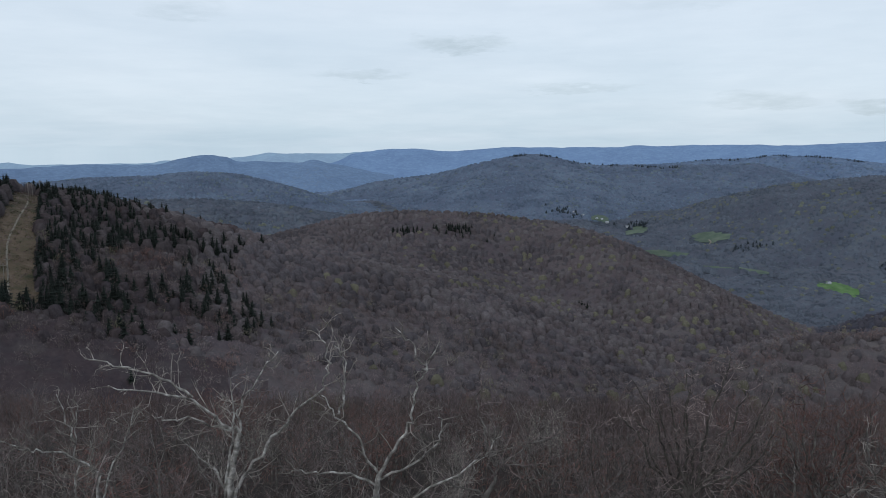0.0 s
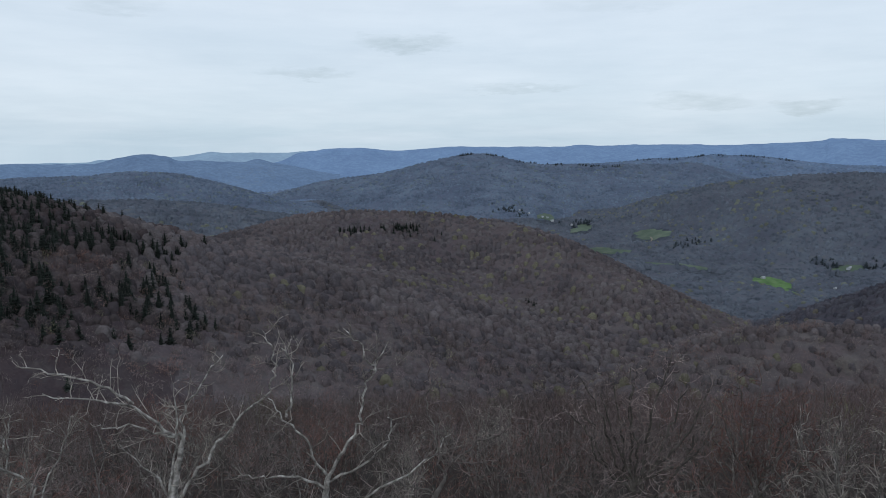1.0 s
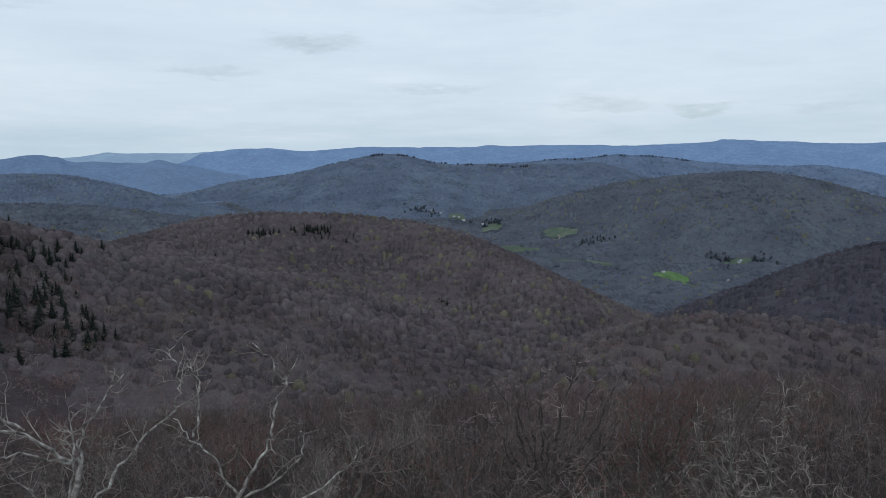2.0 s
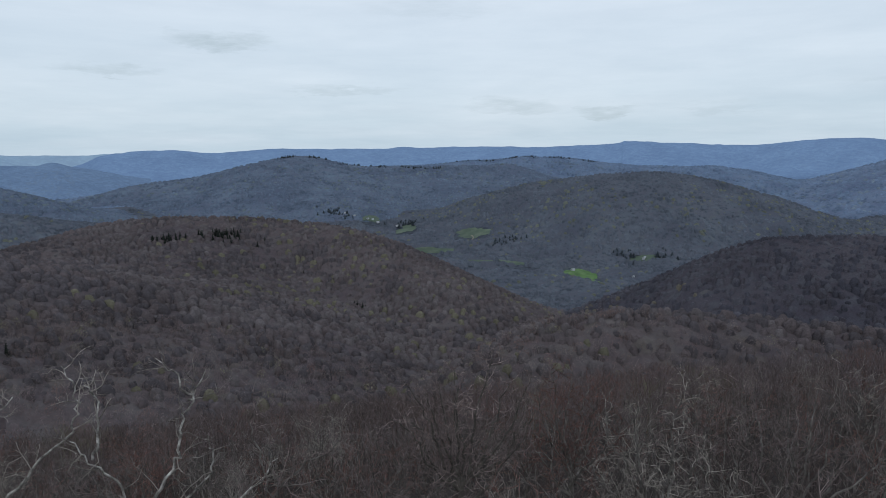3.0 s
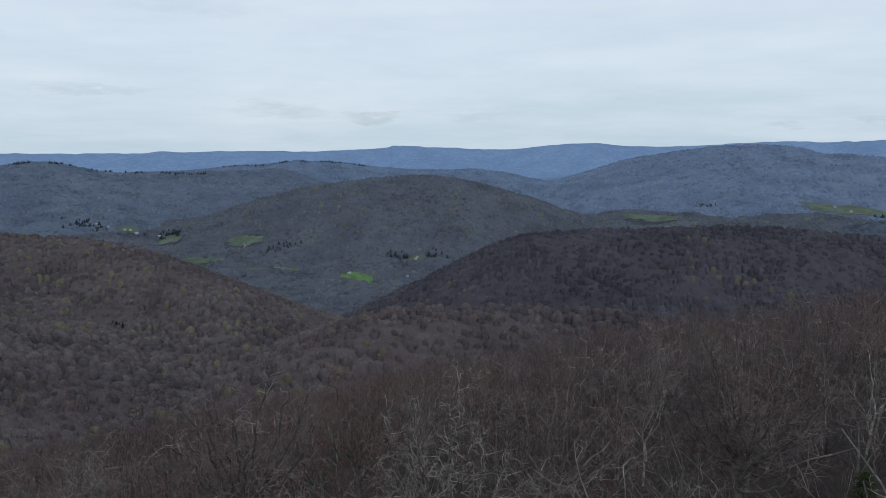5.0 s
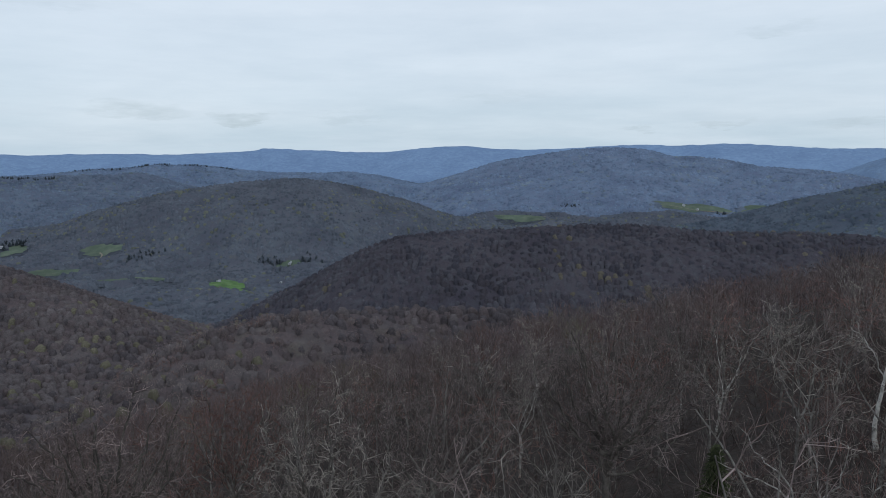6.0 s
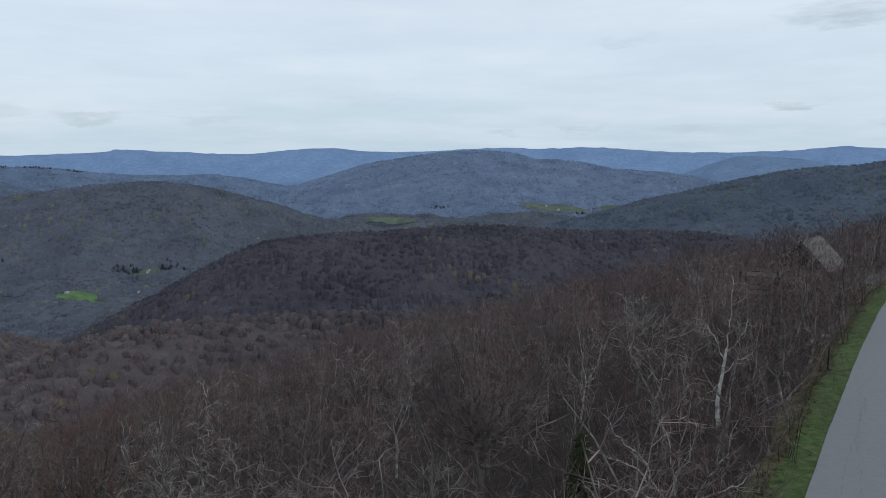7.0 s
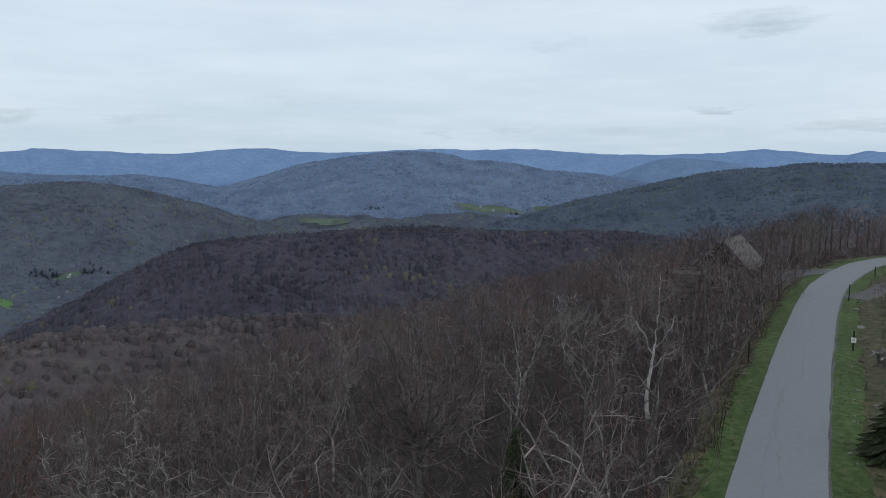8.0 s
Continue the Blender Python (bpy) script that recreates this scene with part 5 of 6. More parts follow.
def build_spruces():
    rng = np.random.default_rng(12)
    spots = []
    # dense stand beside the cut, thinning along the hill
    while len(spots) < 205:
        az, r = rng.uniform(-36, -14.5), rng.uniform(335, 650)
        x, y = r * math.sin(radians(az)), r * math.cos(radians(az))
        k = max(0.1, 1 - (az + 31.5) / 19)
        if az < -31.5:
            k = 1.0 if r > 400 else 0.3
        if r < 390:
            k *= 0.45
        k *= 0.5 + 1.1 * value_noise(np.array([x / 35]), np.array([y / 35]), 51)[0]
        if rng.uniform() < k and not blocked(np.array([x]), np.array([y]))[0]:
            spots.append((az, r, rng.uniform(11.5, 17)))
    spots += [(-18.3, 352, 13), (-17.6, 356, 15), (-16.2, 366, 16), (-14.2, 390, 12), (-21.6, 353, 11), (-19.9, 386, 12), (-17.1, 378, 12), (-24.9, 300, 11), (-23.9, 345, 15), (-24.6, 352, 14)]
    # low band on the wooded knoll, a few on its slope
    for _ in range(48):
        az = rng.choice([rng.uniform(-4.4, -1.6), rng.uniform(-0.8, 4.6), rng.uniform(0.6, 2.6)])
        spots.append((az, 968 - 3 * abs(az - 1.5) + rng.normal(0, 9), rng.uniform(13, 18)))
    spots += [(11.3 + 0.22 * k, 760 + rng.normal(0, 3), rng.uniform(11, 15)) for k in range(5)] + [(14.4, 692, 13), (14.7, 690, 11), (5.0, 905, 12), (7.2, 880, 11)]
    shapes = [spruce_shape(60 + k, 12, 7, 10, w, 2) for k, w in enumerate((2.8, 3.1, 3.5))]
    label = "dark green spruce among leafless trees"
    protos = [make_spruce(sh, M["needle"], label, "spruces on the hills") for sh in shapes]
    for i, (az, r, tall) in enumerate(spots):
        x, y = r * math.sin(radians(az)), r * math.cos(radians(az))
        m = pose(x, y, height1(x, y), 0, 0, rng.uniform(0, 360)) @ Matrix.Scale(tall / 10, 4)
        if i < 3:
            protos[i].matrix_basis = m
        else:
            ob = copy_thing(protos[i % 3], pose(0, 0, 0))
            ob.matrix_basis = m
    for x, y, tall, wide, seed, label in ((28.2, 10.3, 4.1, 0.95, 70, "small green spruce between leafless trees"), (36.6, -5.2, 4.3, 1.9, 71, "bushy green spruce on the grassy bank")):
        ob = make_spruce(spruce_shape(seed, 34, 15, tall, wide, 8), M["needle_near"], label)
        ob.matrix_basis = pose(x, y, height1(x, y) - 0.05)


build_spruces()


def build_stand():
    """The spruces that close up into a dark stand on both sides of the power-line cut."""
    rng = np.random.default_rng(15)
    az, r = rng.uniform(-42, -16, 4200), rng.uniform(360, 665, 4200)
    x, y = r * np.sin(np.radians(az)), r * np.cos(np.radians(az))
    k = np.where(az > -32, np.clip(1 - (az + 31) / 16, 0.12, 1), 0.8) * smooth(0.30 + 0.25 * smooth((-27 - az) / 3) + 1.5 * value_noise(x / 42, y / 42, 51) + 0.5 * value_noise(x / 15, y / 15, 52))
    keep = (rng.uniform(0, 1, 4200) < 0.5 * k) & ~blocked(x, y)
    x, y = x[keep], y[keep]
    protos = [join(*spruce_shape(80 + k, 10, 8, 1.0, 0.33, 1)) for k in range(3)]
    plant("spruce_stand", protos, x, y, rng.uniform(11, 17.5, len(x)), np.zeros(len(x), int), [M["needle"]], rng, "dark spruce stand beside the power-line cut")


build_stand()


def build_summit_spruces():
    """Dark spruces on the cone-shaped summit and along the edge of the plateau behind it."""
    rng = np.random.default_rng(25)
    az = np.concatenate([rng.uniform(5.4, 9.6, 60), rng.uniform(9.5, 19, 110), rng.uniform(19.3, 31, 130)])
    r = np.concatenate([rng.normal(2878, 9, 60), rng.normal(2905, 8, 110), rng.normal(3425, 8, 130)])
    keep = value_noise(az * 1.7, r / 50, 8) > -0.25
    az, r = np.radians(az[keep]), r[keep]
    plant("summit_spruces", [join(*spruce_shape(95 + k, 6, 8, 1.0, 0.5, 1)) for k in range(3)], r * np.sin(az), r * np.cos(az), rng.uniform(14, 20, len(r)), np.zeros(len(r), int), [M["valley_needle"]], rng,
          "dark spruces along a far summit and plateau edge")


build_summit_spruces()

# ---------------------------------------------------------------- power-line cut


def draped(name, mat, label, category, rows, lift, kind="structure"):
    """A patch of ground cover laid over the slope from rows of (left, right) bearings and distances."""
    V, n = [], 13
    for r, a0, a1 in rows:
        a = np.radians(np.linspace(a0, a1, n))
        x, y = r * np.sin(a), r * np.cos(a)
        V.append(np.stack([x, y, height(x, y) + lift], -1))
    i, j = np.meshgrid(np.arange(len(rows) - 1), np.arange(n - 1), indexing="ij")
    F = np.stack([i * n + j, (i + 1) * n + j, (i + 1) * n + j + 1, i * n + j + 1], -1).reshape(-1, 4)
    return tagged(new(name, mesh_from(name, np.vstack(V), F, [mat], flat=False)), label, category, kind=kind)


rs = np.linspace(370, 618, 60)
wob = np.random.default_rng(8).normal(0, 0.07, (60, 2))
draped("cut_ground", M["clearing"], "cleared grassy strip under a power line", "clearing", [(r, cut_mid(r) - cut_half(r) + w[0], cut_mid(r) + cut_half(r) + w[1]) for r, w in zip(rs, wob)], 0.8)
rs = np.linspace(380, 612, 50)
draped("dirt_track", M["track"], "pale dirt track climbing the cleared strip", "track", [(r, cut_mid(r) - 0.10 + 0.25 * math.sin(r / 27), cut_mid(r) + 0.02 + 0.25 * math.sin(r / 27)) for r in rs], 1.1)


rng = np.random.default_rng(19)
r = rng.uniform(371, 615, 900)
a = np.radians(cut_mid(r) + cut_half(r) * rng.uniform(-1, 1, 900))
plant("cut_brush", [puff(np.random.default_rng(700 + k), 12, 0.9, 0.25, 2.0, 0.7) for k in range(4)], r * np.sin(a), r * np.cos(a), rng.uniform(0.4, 1.1, 900), rng.integers(0, 2, 900), [WOODS["slope"][3], M["dry_grass"]], rng,
      "low cut brush on the cleared strip", -0.6)


def build_pole(az, r, tall, label):
    x, y = r * math.sin(radians(az)), r * math.cos(radians(az))
    ob = new("utility_pole")
    ob.matrix_basis = pose(x, y, height1(x, y), 0, 0, -az)
    part("post", mesh_from("post", *tubes([((0, 0, -0.8), (0, 0, tall), 0.24, 0.17)], 8), [M["pole_wood"]], flat=False), ob)
    bm = bmesh.new()
    box(bm, -1.3, 1.3, -0.1, 0.1, tall - 1.2, tall - 0.95, 0.02)
    arm = part("crossarm", bm_mesh("crossarm", bm, M["pole_wood"]), ob)
    for k in (-1.15, 0.35, 1.15):
        part("insulator", mesh_from("insulator", *tubes([((k, 0, tall - 0.95), (k, 0, tall - 0.65), 0.07, 0.05)], 6), [M["stone"]], flat=False), arm)
    tagged(ob, label, "utility pole", "poles of the power line")


for az, r, tall in ((-32.65, 402, 11), (-32.4, 405, 13), (-30.75, 590, 11), (-30.5, 592, 11), (-30.0, 604, 14)):
    build_pole(az, r, tall, "weathered wooden utility pole in the cleared strip")

# ---------------------------------------------------------------- valley meadows and farms


def build_meadows():
    for k, (az, r, wa, wr, rot, bright) in enumerate(MEADOWS):
        rng = np.random.default_rng(600 + k)
        cx, cy = r * math.sin(radians(az)), r * math.cos(radians(az))
        n, m = 40, 7
        a = 2 * np.pi * np.arange(n) / n
        edge = 0.86 + 0.14 * np.sin(3 * a + k) + 0.09 * np.sin(5 * a + 2 * k) + 0.17 * np.sin(2 * a + 3 * k) + 0.06 * np.sin(9 * a) + rng.normal(0, 0.05, n)
        c, s = math.cos(radians(rot)), math.sin(radians(rot))
        V = []
        for q in range(1, m + 1):
            u, v = np.cos(a) * edge * wa * q / m, np.sin(a) * edge * wr * q / m
            x, y = cx + u * c - v * s, cy + u * s + v * c
            V.append(np.stack([x, y, height(x, y) + 1.0], -1))
        V = np.vstack(V + [np.array([[cx, cy, height1(cx, cy) + 1.0]])])
        F = [(q * n + i, q * n + (i + 1) % n, (q + 1) * n + (i + 1) % n, (q + 1) * n + i) for q in range(m - 1) for i in range(n)]
        me = bpy.data.meshes.new("meadow")
        me.from_pydata(V.tolist(), [], F + [(i, (i + 1) % n, n * m) for i in range(n)])
        me.materials.append(M["meadow_bright" if bright else "meadow"])
        tagged(new("meadow", me), "green spring meadow on the valley floor" if not bright else "bright green meadow on the valley floor", "meadow", kind="structure")


build_meadows()


def build_tracks():
    for line in ([(29.2, 1545), (29.7, 1590), (30.4, 1585), (31.0, 1600)], [(19.3, 1880), (19.8, 1915), (20.8, 1920), (21.2, 1955), (21.0, 1985)], [(52.5, 2530), (54.5, 2520), (56, 2480), (56.6, 2440)],
                 [(17.0, 1800), (20, 1790), (23, 1775)], [(65.5, 2640), (67.5, 2630), (69.5, 2670), (71.0, 2680)], [(48.6, 2560), (49.3, 2600), (49.6, 2660)]):
        pts = line_at([(r * math.sin(radians(a)), r * math.cos(radians(a))) for a, r in line])
        v, f = ribbon(finer(pts, 6), [-2.2, 2.2], 1.5)
        tagged(new("farm_track", mesh_from("farm_track", v, f, [M["track"]], flat=False)), "pale farm track across the valley floor", "track", kind="structure")
    rng = np.random.default_rng(23)
    x, y = [], []
    for a, r, w, n in ((9.7, 2240, 45, 26), (15.9, 2210, 40, 22), (10.9, 2215, 25, 10), (23.2, 1850, 25, 12), (24.4, 1900, 30, 14), (33.5, 1800, 30, 14), (36.8, 1790, 28, 12), (34.3, 1500, 22, 10), (57.5, 2600, 40, 14), (70, 2620, 60, 18)):
        t = rng.normal(0, w * 0.5, n)
        d = rng.normal(0, 14, n)
        c, sn = math.cos(radians(a)), math.sin(radians(a))
        x += list(r * sn + t * c + d * sn)
        y += list(r * c - t * sn + d * c)
    x, y = np.array(x), np.array(y)
    plant("valley_pines", [join(*spruce_shape(90 + k, 6, 8, 1.0, 0.55, 1)) for k in range(3)], x, y, rng.uniform(13, 18, len(x)), np.zeros(len(x), int), [M["valley_needle"]], rng, "dark pine clumps along the valley floor")


build_tracks()


def build_barn(az, r, w, d, h, turn, label):
    x, y = r * math.sin(radians(az)), r * math.cos(radians(az))
    ob = new("farm_building")
    ob.matrix_basis = pose(x, y, height1(x, y) + 0.6, 0, 0, turn)
    bm = bmesh.new()
    box(bm, -w / 2, w / 2, -d / 2, d / 2, -2.5, h)
    part("wall", bm_mesh("wall", bm, M["white_wall"]), ob)
    bm = bmesh.new()
    o, t = 0.5, h + 0.32 * d
    p = [bm.verts.new(q) for q in ((-w / 2 - o, -d / 2 - o, h - 0.1), (w / 2 + o, -d / 2 - o, h - 0.1), (w / 2 + o, 0, t), (-w / 2 - o, 0, t), (-w / 2 - o, d / 2 + o, h - 0.1), (w / 2 + o, d / 2 + o, h - 0.1))]
    for f in ((0, 1, 2, 3), (3, 2, 5, 4), (0, 3, 4), (1, 5, 2), (0, 4, 5, 1)):
        bm.faces.new([p[i] for i in f])
    part("roof", bm_mesh("roof", bm, M["dull_roof"]), ob)
    tagged(ob, label, "farm building", "farm buildings in the valley")


for az, r, w, d, h, turn in BARNS:
    build_barn(az, r, w, d, h, turn, "small pale farm building with a metal roof")

# ---------------------------------------------------------------- cabin below the road


def build_cabin():
    ob = new("cabin")
    cx, cy, rz, ez, L, W = 84.8, 5.7, 5.15, 2.6, 5.6, 2.45      # centre, ridge and eave heights, length along the ridge, half width
    gz = height1(cx, cy + 4) - 1.0
    x0, x1 = cx - L / 2, cx + L / 2
    # walls of upright boards
    def boards(name, along, fixed, a0, a1, tops, depth=0.06):
        n = int(abs(a1 - a0) / 0.3)
        for k in range(n):
            p, q = a0 + (a1 - a0) * k / n, a0 + (a1 - a0) * (k + 1) / n - 0.02
            bm = bmesh.new()
            top = tops((p + q) / 2)
            if along == "y":
                box(bm, fixed - depth, fixed, p, q, gz, top, 0.008)
            else:
                box(bm, p, q, fixed - depth, fixed, gz, top, 0.008)
            part("siding_board", bm_mesh("siding_board", bm, M["siding"]), ob)
    rise = rz - ez
    boards("west", "y", x0, cy - W + 0.2, cy + W - 0.2, lambda v: rz - 0.25 - rise * abs(v - cy) / W)
    boards("south", "x", cy - W + 0.3, x0, x1, lambda v: ez + 0.2)
    bm = bmesh.new()
    box(bm, x0 + 0.02, x1, cy - W + 0.32, cy + W - 0.3, gz, ez)
    part("inner_wall", bm_mesh("inner_wall", bm, M["siding"]), ob)
    # roof planes with shingle courses
    for sgn, name in ((-1, "roof_south"), (1, "roof_north")):
        bm = bmesh.new()
        o = 0.5
        ys, zs = (cy, cy + sgn * (W + o)), (rz, rz - rise * (W + o) / W)
        t = 0.14
        v = [bm.verts.new(p) for p in ((x0 - o, ys[0], zs[0]), (x1 + o, ys[0], zs[0]), (x1 + o, ys[1], zs[1]), (x0 - o, ys[1], zs[1]),
                                       (x0 - o, ys[0], zs[0] - t), (x1 + o, ys[0], zs[0] - t), (x1 + o, ys[1], zs[1] - t), (x0 - o, ys[1], zs[1] - t))]
        for f in ((0, 1, 2, 3), (7, 6, 5, 4), (0, 4, 5, 1), (1, 5, 6, 2), (2, 6, 7, 3), (3, 7, 4, 0)):
            bm.faces.new([v[i] for i in f])
        bmesh.ops.recalc_face_normals(bm, faces=bm.faces)
        roof = part("roof", bm_mesh("roof", bm, M["shingle"]), ob)
        courses = 13
        slope = math.hypot(W + o, zs[0] - zs[1])
        nrm = Vector((0, sgn * (zs[0] - zs[1]), W + o)).normalized()
        down = Vector((0, sgn * (W + o), zs[1] - zs[0])).normalized()
        for k in range(courses):
            bm = bmesh.new()
            a = Vector((0, cy, rz)) + down * (slope * k / courses)
            b = Vector((0, cy, rz)) + down * (slope * (k + 1) / courses + 0.03)
            lo, hi = 0.01, 0.04
            pts = []
            for xx in (x0 - o, x1 + o):
                pts += [Vector((xx, 0, 0)) + a + nrm * 0.004, Vector((xx, 0, 0)) + b + nrm * 0.004, Vector((xx, 0, 0)) + b + nrm * hi, Vector((xx, 0, 0)) + a + nrm * (lo + 0.004)]
            v = [bm.verts.new(p) for p in pts]
            for f in ((0, 1, 2, 3), (7, 6, 5, 4), (0, 4, 5, 1), (1, 5, 6, 2), (2, 6, 7, 3), (3, 7, 4, 0)):
                bm.faces.new([v[i] for i in f])
            bmesh.ops.recalc_face_normals(bm, faces=bm.faces)
            part("shingle_course", bm_mesh("shingle_course", bm, M["shingle"]), roof)
        # barge board on the gable
        bm = bmesh.new()
        v = []
        for (yy, zz) in ((ys[0], zs[0] - 0.02), (ys[1], zs[1] - 0.02), (ys[1], zs[1] - 0.28), (ys[0], zs[0] - 0.28)):
            v += [bm.verts.new((x0 - o - 0.05, yy, zz)), bm.verts.new((x0 - o - 0.005, yy, zz))]
        for f in ((0, 2, 4, 6), (7, 5, 3, 1), (0, 1, 3, 2), (2, 3, 5, 4), (4, 5, 7, 6), (6, 7, 1, 0)):
            bm.faces.new([v[i] for i in f])
        bmesh.ops.recalc_face_normals(bm, faces=bm.faces)
        part("barge_board", bm_mesh("barge_board", bm, M["deck_wood"]), ob)
    # gable windows
    for yy, zz, w, h in ((cy - 1.3, 1.5, 0.9, 1.2), (cy + 1.3, 1.5, 0.9, 1.2), (cy, 3.1, 0.8, 0.8)):
        bm = bmesh.new()
        for a, b, c, d in ((-w / 2 - 0.1, w / 2 + 0.1, -0.1, 0), (-w / 2 - 0.1, w / 2 + 0.1, h, h + 0.1), (-w / 2 - 0.1, -w / 2, 0, h), (w / 2, w / 2 + 0.1, 0, h)):
            box(bm, x0 - 0.13, x0 - 0.062, yy + a, yy + b, zz + c, zz + d)
        win = part("window", bm_mesh("window", bm, M["deck_wood"]), ob)
        bm = bmesh.new()
        box(bm, x0 - 0.09, x0 - 0.064, yy - w / 2, yy + w / 2, zz, zz + h)
        part("pane", bm_mesh("pane", bm, M["black_metal"]), win)
    ob.matrix_basis = pose(cx, cy, 0, 0, 0, -13) @ pose(-cx, -cy, 0)
    tagged(ob, "dark brown timber cabin with weathered grey shingle roof", "house")

    # stepped timber decks on the downhill side
    for dx, dy, dz, w, d in ((77.0, 9.4, 2.0, 4.0, 3.6), (75.8, 9.8, 0.4, 4.4, 3.4), (75.0, 10.0, -1.6, 4.0, 3.0)):
        deck = new("timber_deck")
        n = int(w / 0.2)
        for k in range(n):
            bm = bmesh.new()
            box(bm, dx - w / 2 + k * 0.2, dx - w / 2 + k * 0.2 + 0.185, dy - d / 2, dy + d / 2, dz - 0.05, dz, 0.005)
            part("deck_board", bm_mesh("deck_board", bm, M["deck_wood"]), deck)
        for sx in (-1, 1):
            for sy in (-1, 1):
                px, py = dx + sx * (w / 2 - 0.1), dy + sy * (d / 2 - 0.1)
                bm = bmesh.new()
                box(bm, px - 0.09, px + 0.09, py - 0.09, py + 0.09, height1(px, py) - 0.4, dz + 1.05, 0.01)
                part("post", bm_mesh("post", bm, M["deck_wood"]), deck)
        for zz in (0.5, 1.0):
            bm = bmesh.new()
            box(bm, dx - w / 2 - 0.02, dx - w / 2 + 0.06, dy - d / 2, dy + d / 2, dz + zz - 0.05, dz + zz + 0.05)
            part("rail", bm_mesh("rail", bm, M["deck_wood"]), deck)
        tagged(deck, "weathered grey timber deck on posts beside the cabin", "deck", "decks of the cabin")


build_cabin()

# ---------------------------------------------------------------- roadside things


def build_marker(x, y, tall, sign):
    ob = new("marker_post")
    ob.matrix_basis = pose(x, y, height1(x, y), 0, 0, -4)
    bm = bmesh.new()
    box(bm, -0.035, 0.035, -0.05, 0.05, -0.4, tall, 0.008)
    part("post", bm_mesh("post", bm, M["black_metal"]), ob)
    if sign:
        bm = bmesh.new()
        box(bm, -0.075, -0.045, -0.16, 0.16, tall * 0.42, tall * 0.42 + 0.38, 0.01)
        plate = part("sign_plate", bm_mesh("sign_plate", bm, M["white_sign"]), ob, "small white sign plate")
        for k in range(2):
            bm = bmesh.new()
            box(bm, -0.082, -0.0765, -0.09, 0.09, tall * 0.42 + 0.14 + 0.12 * k, tall * 0.42 + 0.17 + 0.12 * k)
            part("text_bar", bm_mesh("text_bar", bm, M["black_metal"]), plate)
    tagged(ob, "black roadside post with a small white sign" if sign else "plain black roadside marker post", "marker post", "posts along the road")


for x, y, tall, sign in ((57.6, -4.72, 1.55, True), (51.4, 1.95, 1.55, False), (78.6, -5.75, 1.7, False), (97, -9.6, 1.3, False), (104, -3.4, 1.2, False)):
    build_marker(x, y, tall, sign)


def rock_mesh(seed, rx, ry, rz):
    rng = np.random.default_rng(seed)
    bm = bmesh.new()
    bmesh.ops.create_icosphere(bm, subdivisions=2, radius=1.0)
    off = rng.uniform(0, 50, 3)
    for v in bm.verts:
        n = noise.noise(v.co * 1.6 + Vector(off)) * 0.35 + noise.noise(v.co * 4 + Vector(off)) * 0.12
        v.co = v.co * (1 + n)
        v.co = Vector((v.co.x * rx, v.co.y * ry, v.co.z * rz))
    return bm_mesh("rock", bm, M["stone"])


def build_rocks():
    rng = np.random.default_rng(33)
    shapes = [rock_mesh(k, *rng.uniform(0.8, 1.25, 2), rng.uniform(0.55, 0.8)) for k in range(5)]
    spots = [(44.5, -5.0, 0.17), (47.5, -4.3, 0.12), (66, -5.9, 0.3), (64.5, -5.2, 0.15), (74.0, -6.1, 0.28), (73, -5.4, 0.16), (58, -8.5, 0.2), (50.5, -6.5, 0.15)]
    spots += [(x, road_y(x) - 3.1 + rng.normal(0, 0.18), rng.uniform(0.05, 0.13)) for x in rng.uniform(29, 60, 18)]
    spots += [(50, 4.4, 0.3), (62, 2.6, 0.35), (60.5, 3.4, 0.25), (71, 2.0, 0.3)]
    for k, (x, y, s) in enumerate(spots):
        ob = new("rock", shapes[k % 5])
        ob.matrix_basis = pose(x, y, height1(x, y) + 0.1 * s + 0.04, 0, 0, rng.uniform(0, 360)) @ Matrix.Scale(s, 4)
        tagged(ob, "small pale stone lying in the grass", "rock", "stones along the road")


build_rocks()


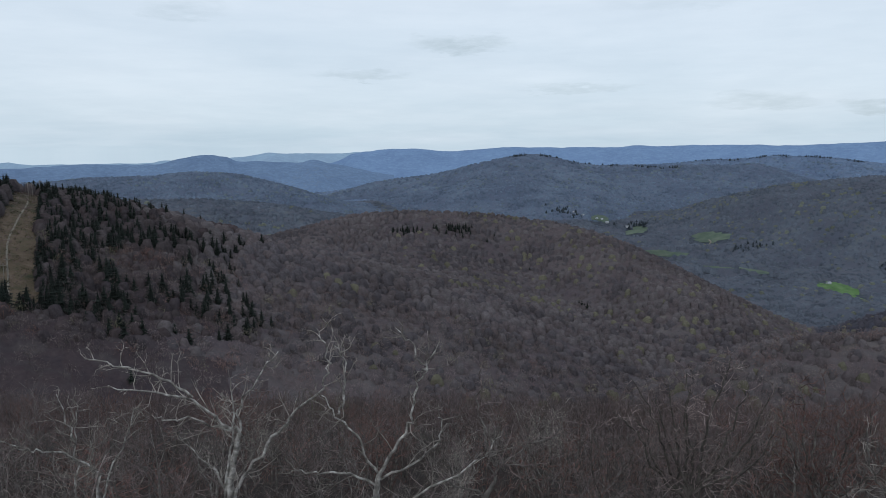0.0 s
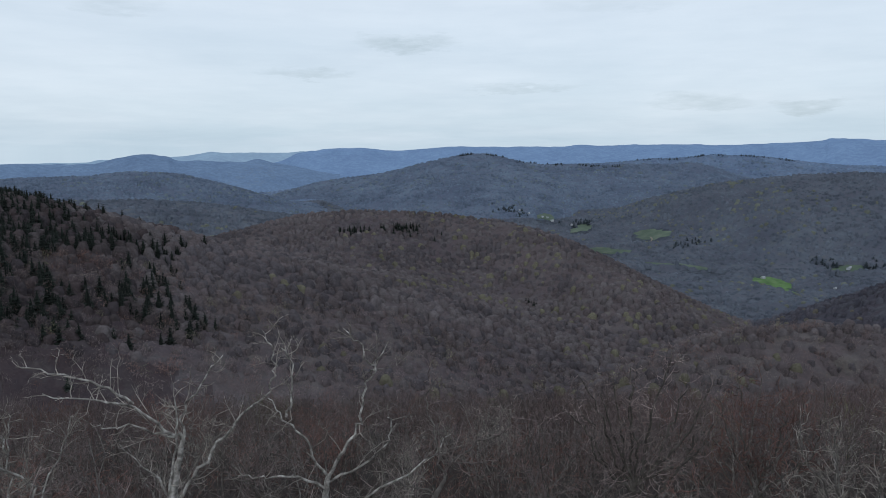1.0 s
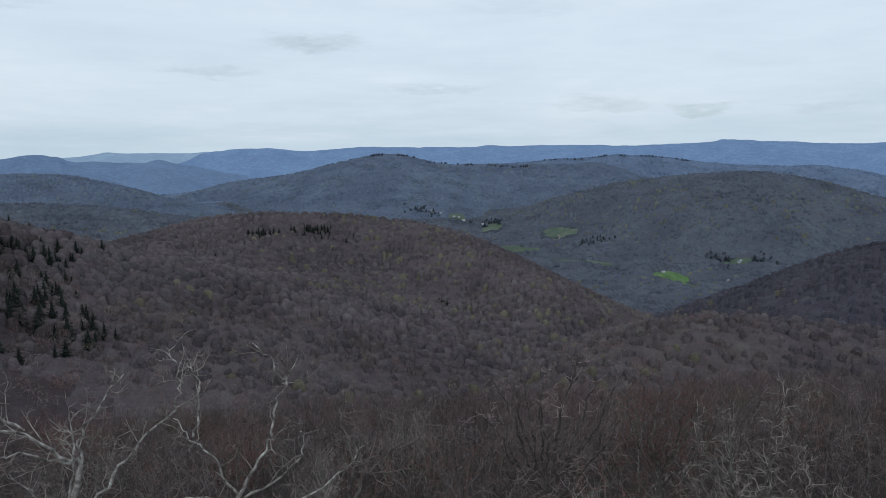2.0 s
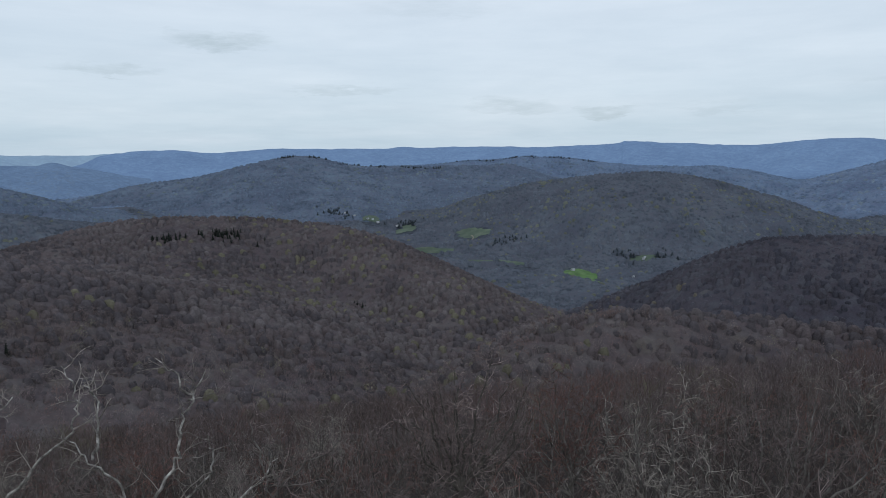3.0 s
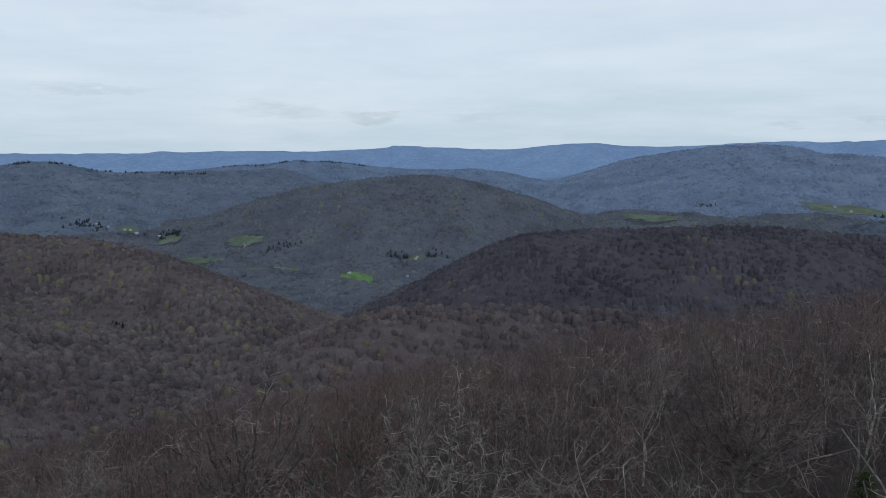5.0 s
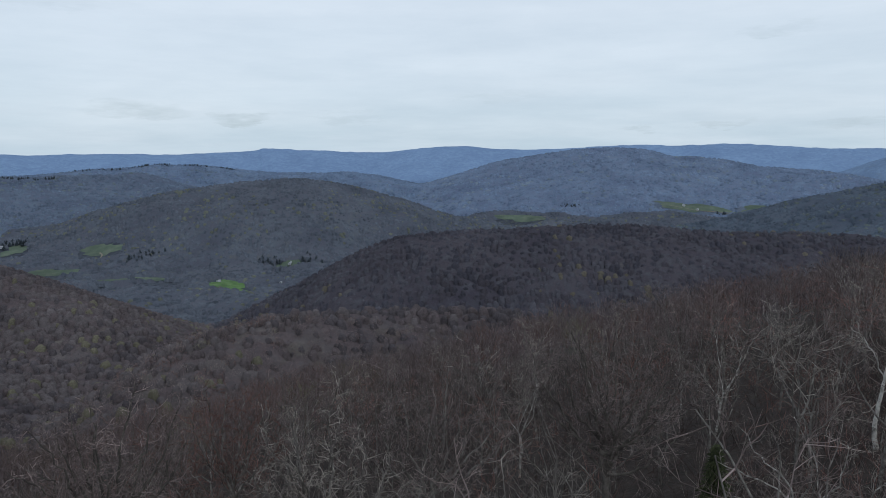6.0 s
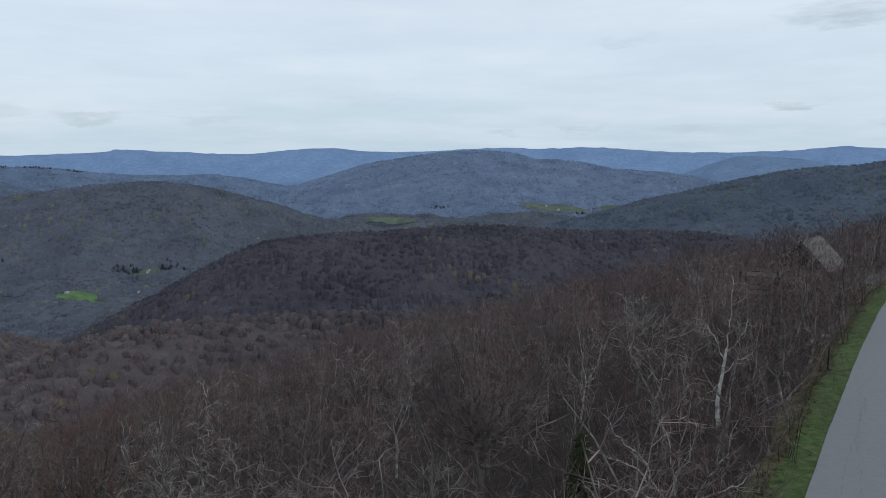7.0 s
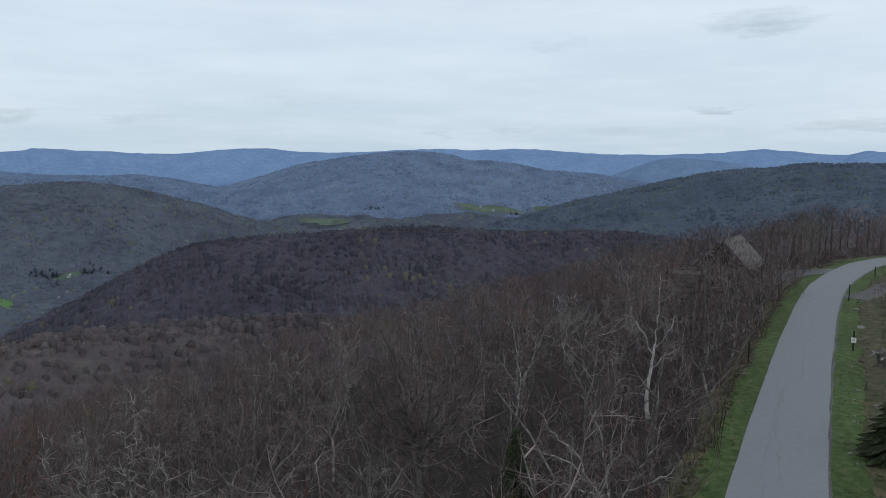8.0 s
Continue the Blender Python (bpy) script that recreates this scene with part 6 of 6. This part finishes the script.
def build_stump():
    """A grey weathered stump with torn roots on the bank."""
    rng = np.random.default_rng(41)
    x, y = 53.5, -6.2
    ob = new("stump")
    ob.matrix_basis = pose(x, y, height1(x, y))
    v, f = pipe([(0, 0, -0.3), (0.05, 0, 0.3), (0.0, 0.1, 0.75), (-0.05, 0.15, 1.1)], 0.42, 0.26, 9)
    v = v + rng.normal(0, 0.03, v.shape)
    part("trunk", mesh_from("trunk", v, f, [M["bark"]], flat=False), ob)
    for k in range(5):
        a = rng.uniform(0, 6.3)
        p = limb(rng, (0, 0, 0.5 + 0.1 * k), (math.cos(a), math.sin(a), 0.3), rng.uniform(0.7, 1.3), 4, 0.25, -0.12)
        part("root", mesh_from("root", *pipe(p, 0.13, 0.03, 6), [M["pale_bark"]], flat=False), ob)
    tagged(ob, "weathered grey stump with torn roots on the bank", "stump")


build_stump()


def grass_tufts(name, x, y, tall, mats, pick, label, seed):
    """Grass as many short blades in tufts."""
    rng = np.random.default_rng(seed)
    protos = []
    for _ in range(5):
        V, F = [], []
        for k in range(7):
            a, o = rng.uniform(0, 6.3), rng.normal(0, 0.07, 2)
            b = np.array([o[0], o[1], 0])
            t = b + np.array([math.cos(a) * 1.1, math.sin(a) * 1.1, 0.8]) * rng.uniform(0.6, 1.2)
            s = np.array([-math.sin(a), math.cos(a), 0]) * 0.16
            F.append((len(V), len(V) + 1, len(V) + 2))
            V += [tuple(b - s), tuple(b + s), tuple(t)]
        protos.append((np.array(V), np.array(F)))
    ob = plant(name, protos, x, y, tall, pick, mats, rng, label, -0.03)
    return tagged(ob, category="grass")


def build_grass():
    rng = np.random.default_rng(61)
    x = 24 + 88 * rng.uniform(0, 1, 20000) ** 1.35
    side = rng.uniform(0, 1, 20000)
    d = np.where(side < 0.4, rng.uniform(ROAD_HALF + 0.02, ROAD_HALF + 2.0, 20000), -rng.uniform(ROAD_HALF + 0.35, ROAD_HALF + 6.5, 20000))
    y = road_y(x) + d
    mix = rng.normal(0, 0.5, 20000) + 0.8 * value_noise(x / 1.7, y / 1.7, 66)
    dry = (d + mix < -3.7) | (d + 0.5 * mix > ROAD_HALF + 1.2) | (mix > 1.1)
    pick = np.where(dry, 1, 0)
    grass_tufts("grass", x, y, rng.uniform(0.03, 0.075, 20000) * np.where(dry, 1.8, 1), [M["turf"], M["dry_grass"]], pick, "short green and dry grass beside the road", 62)


build_grass()
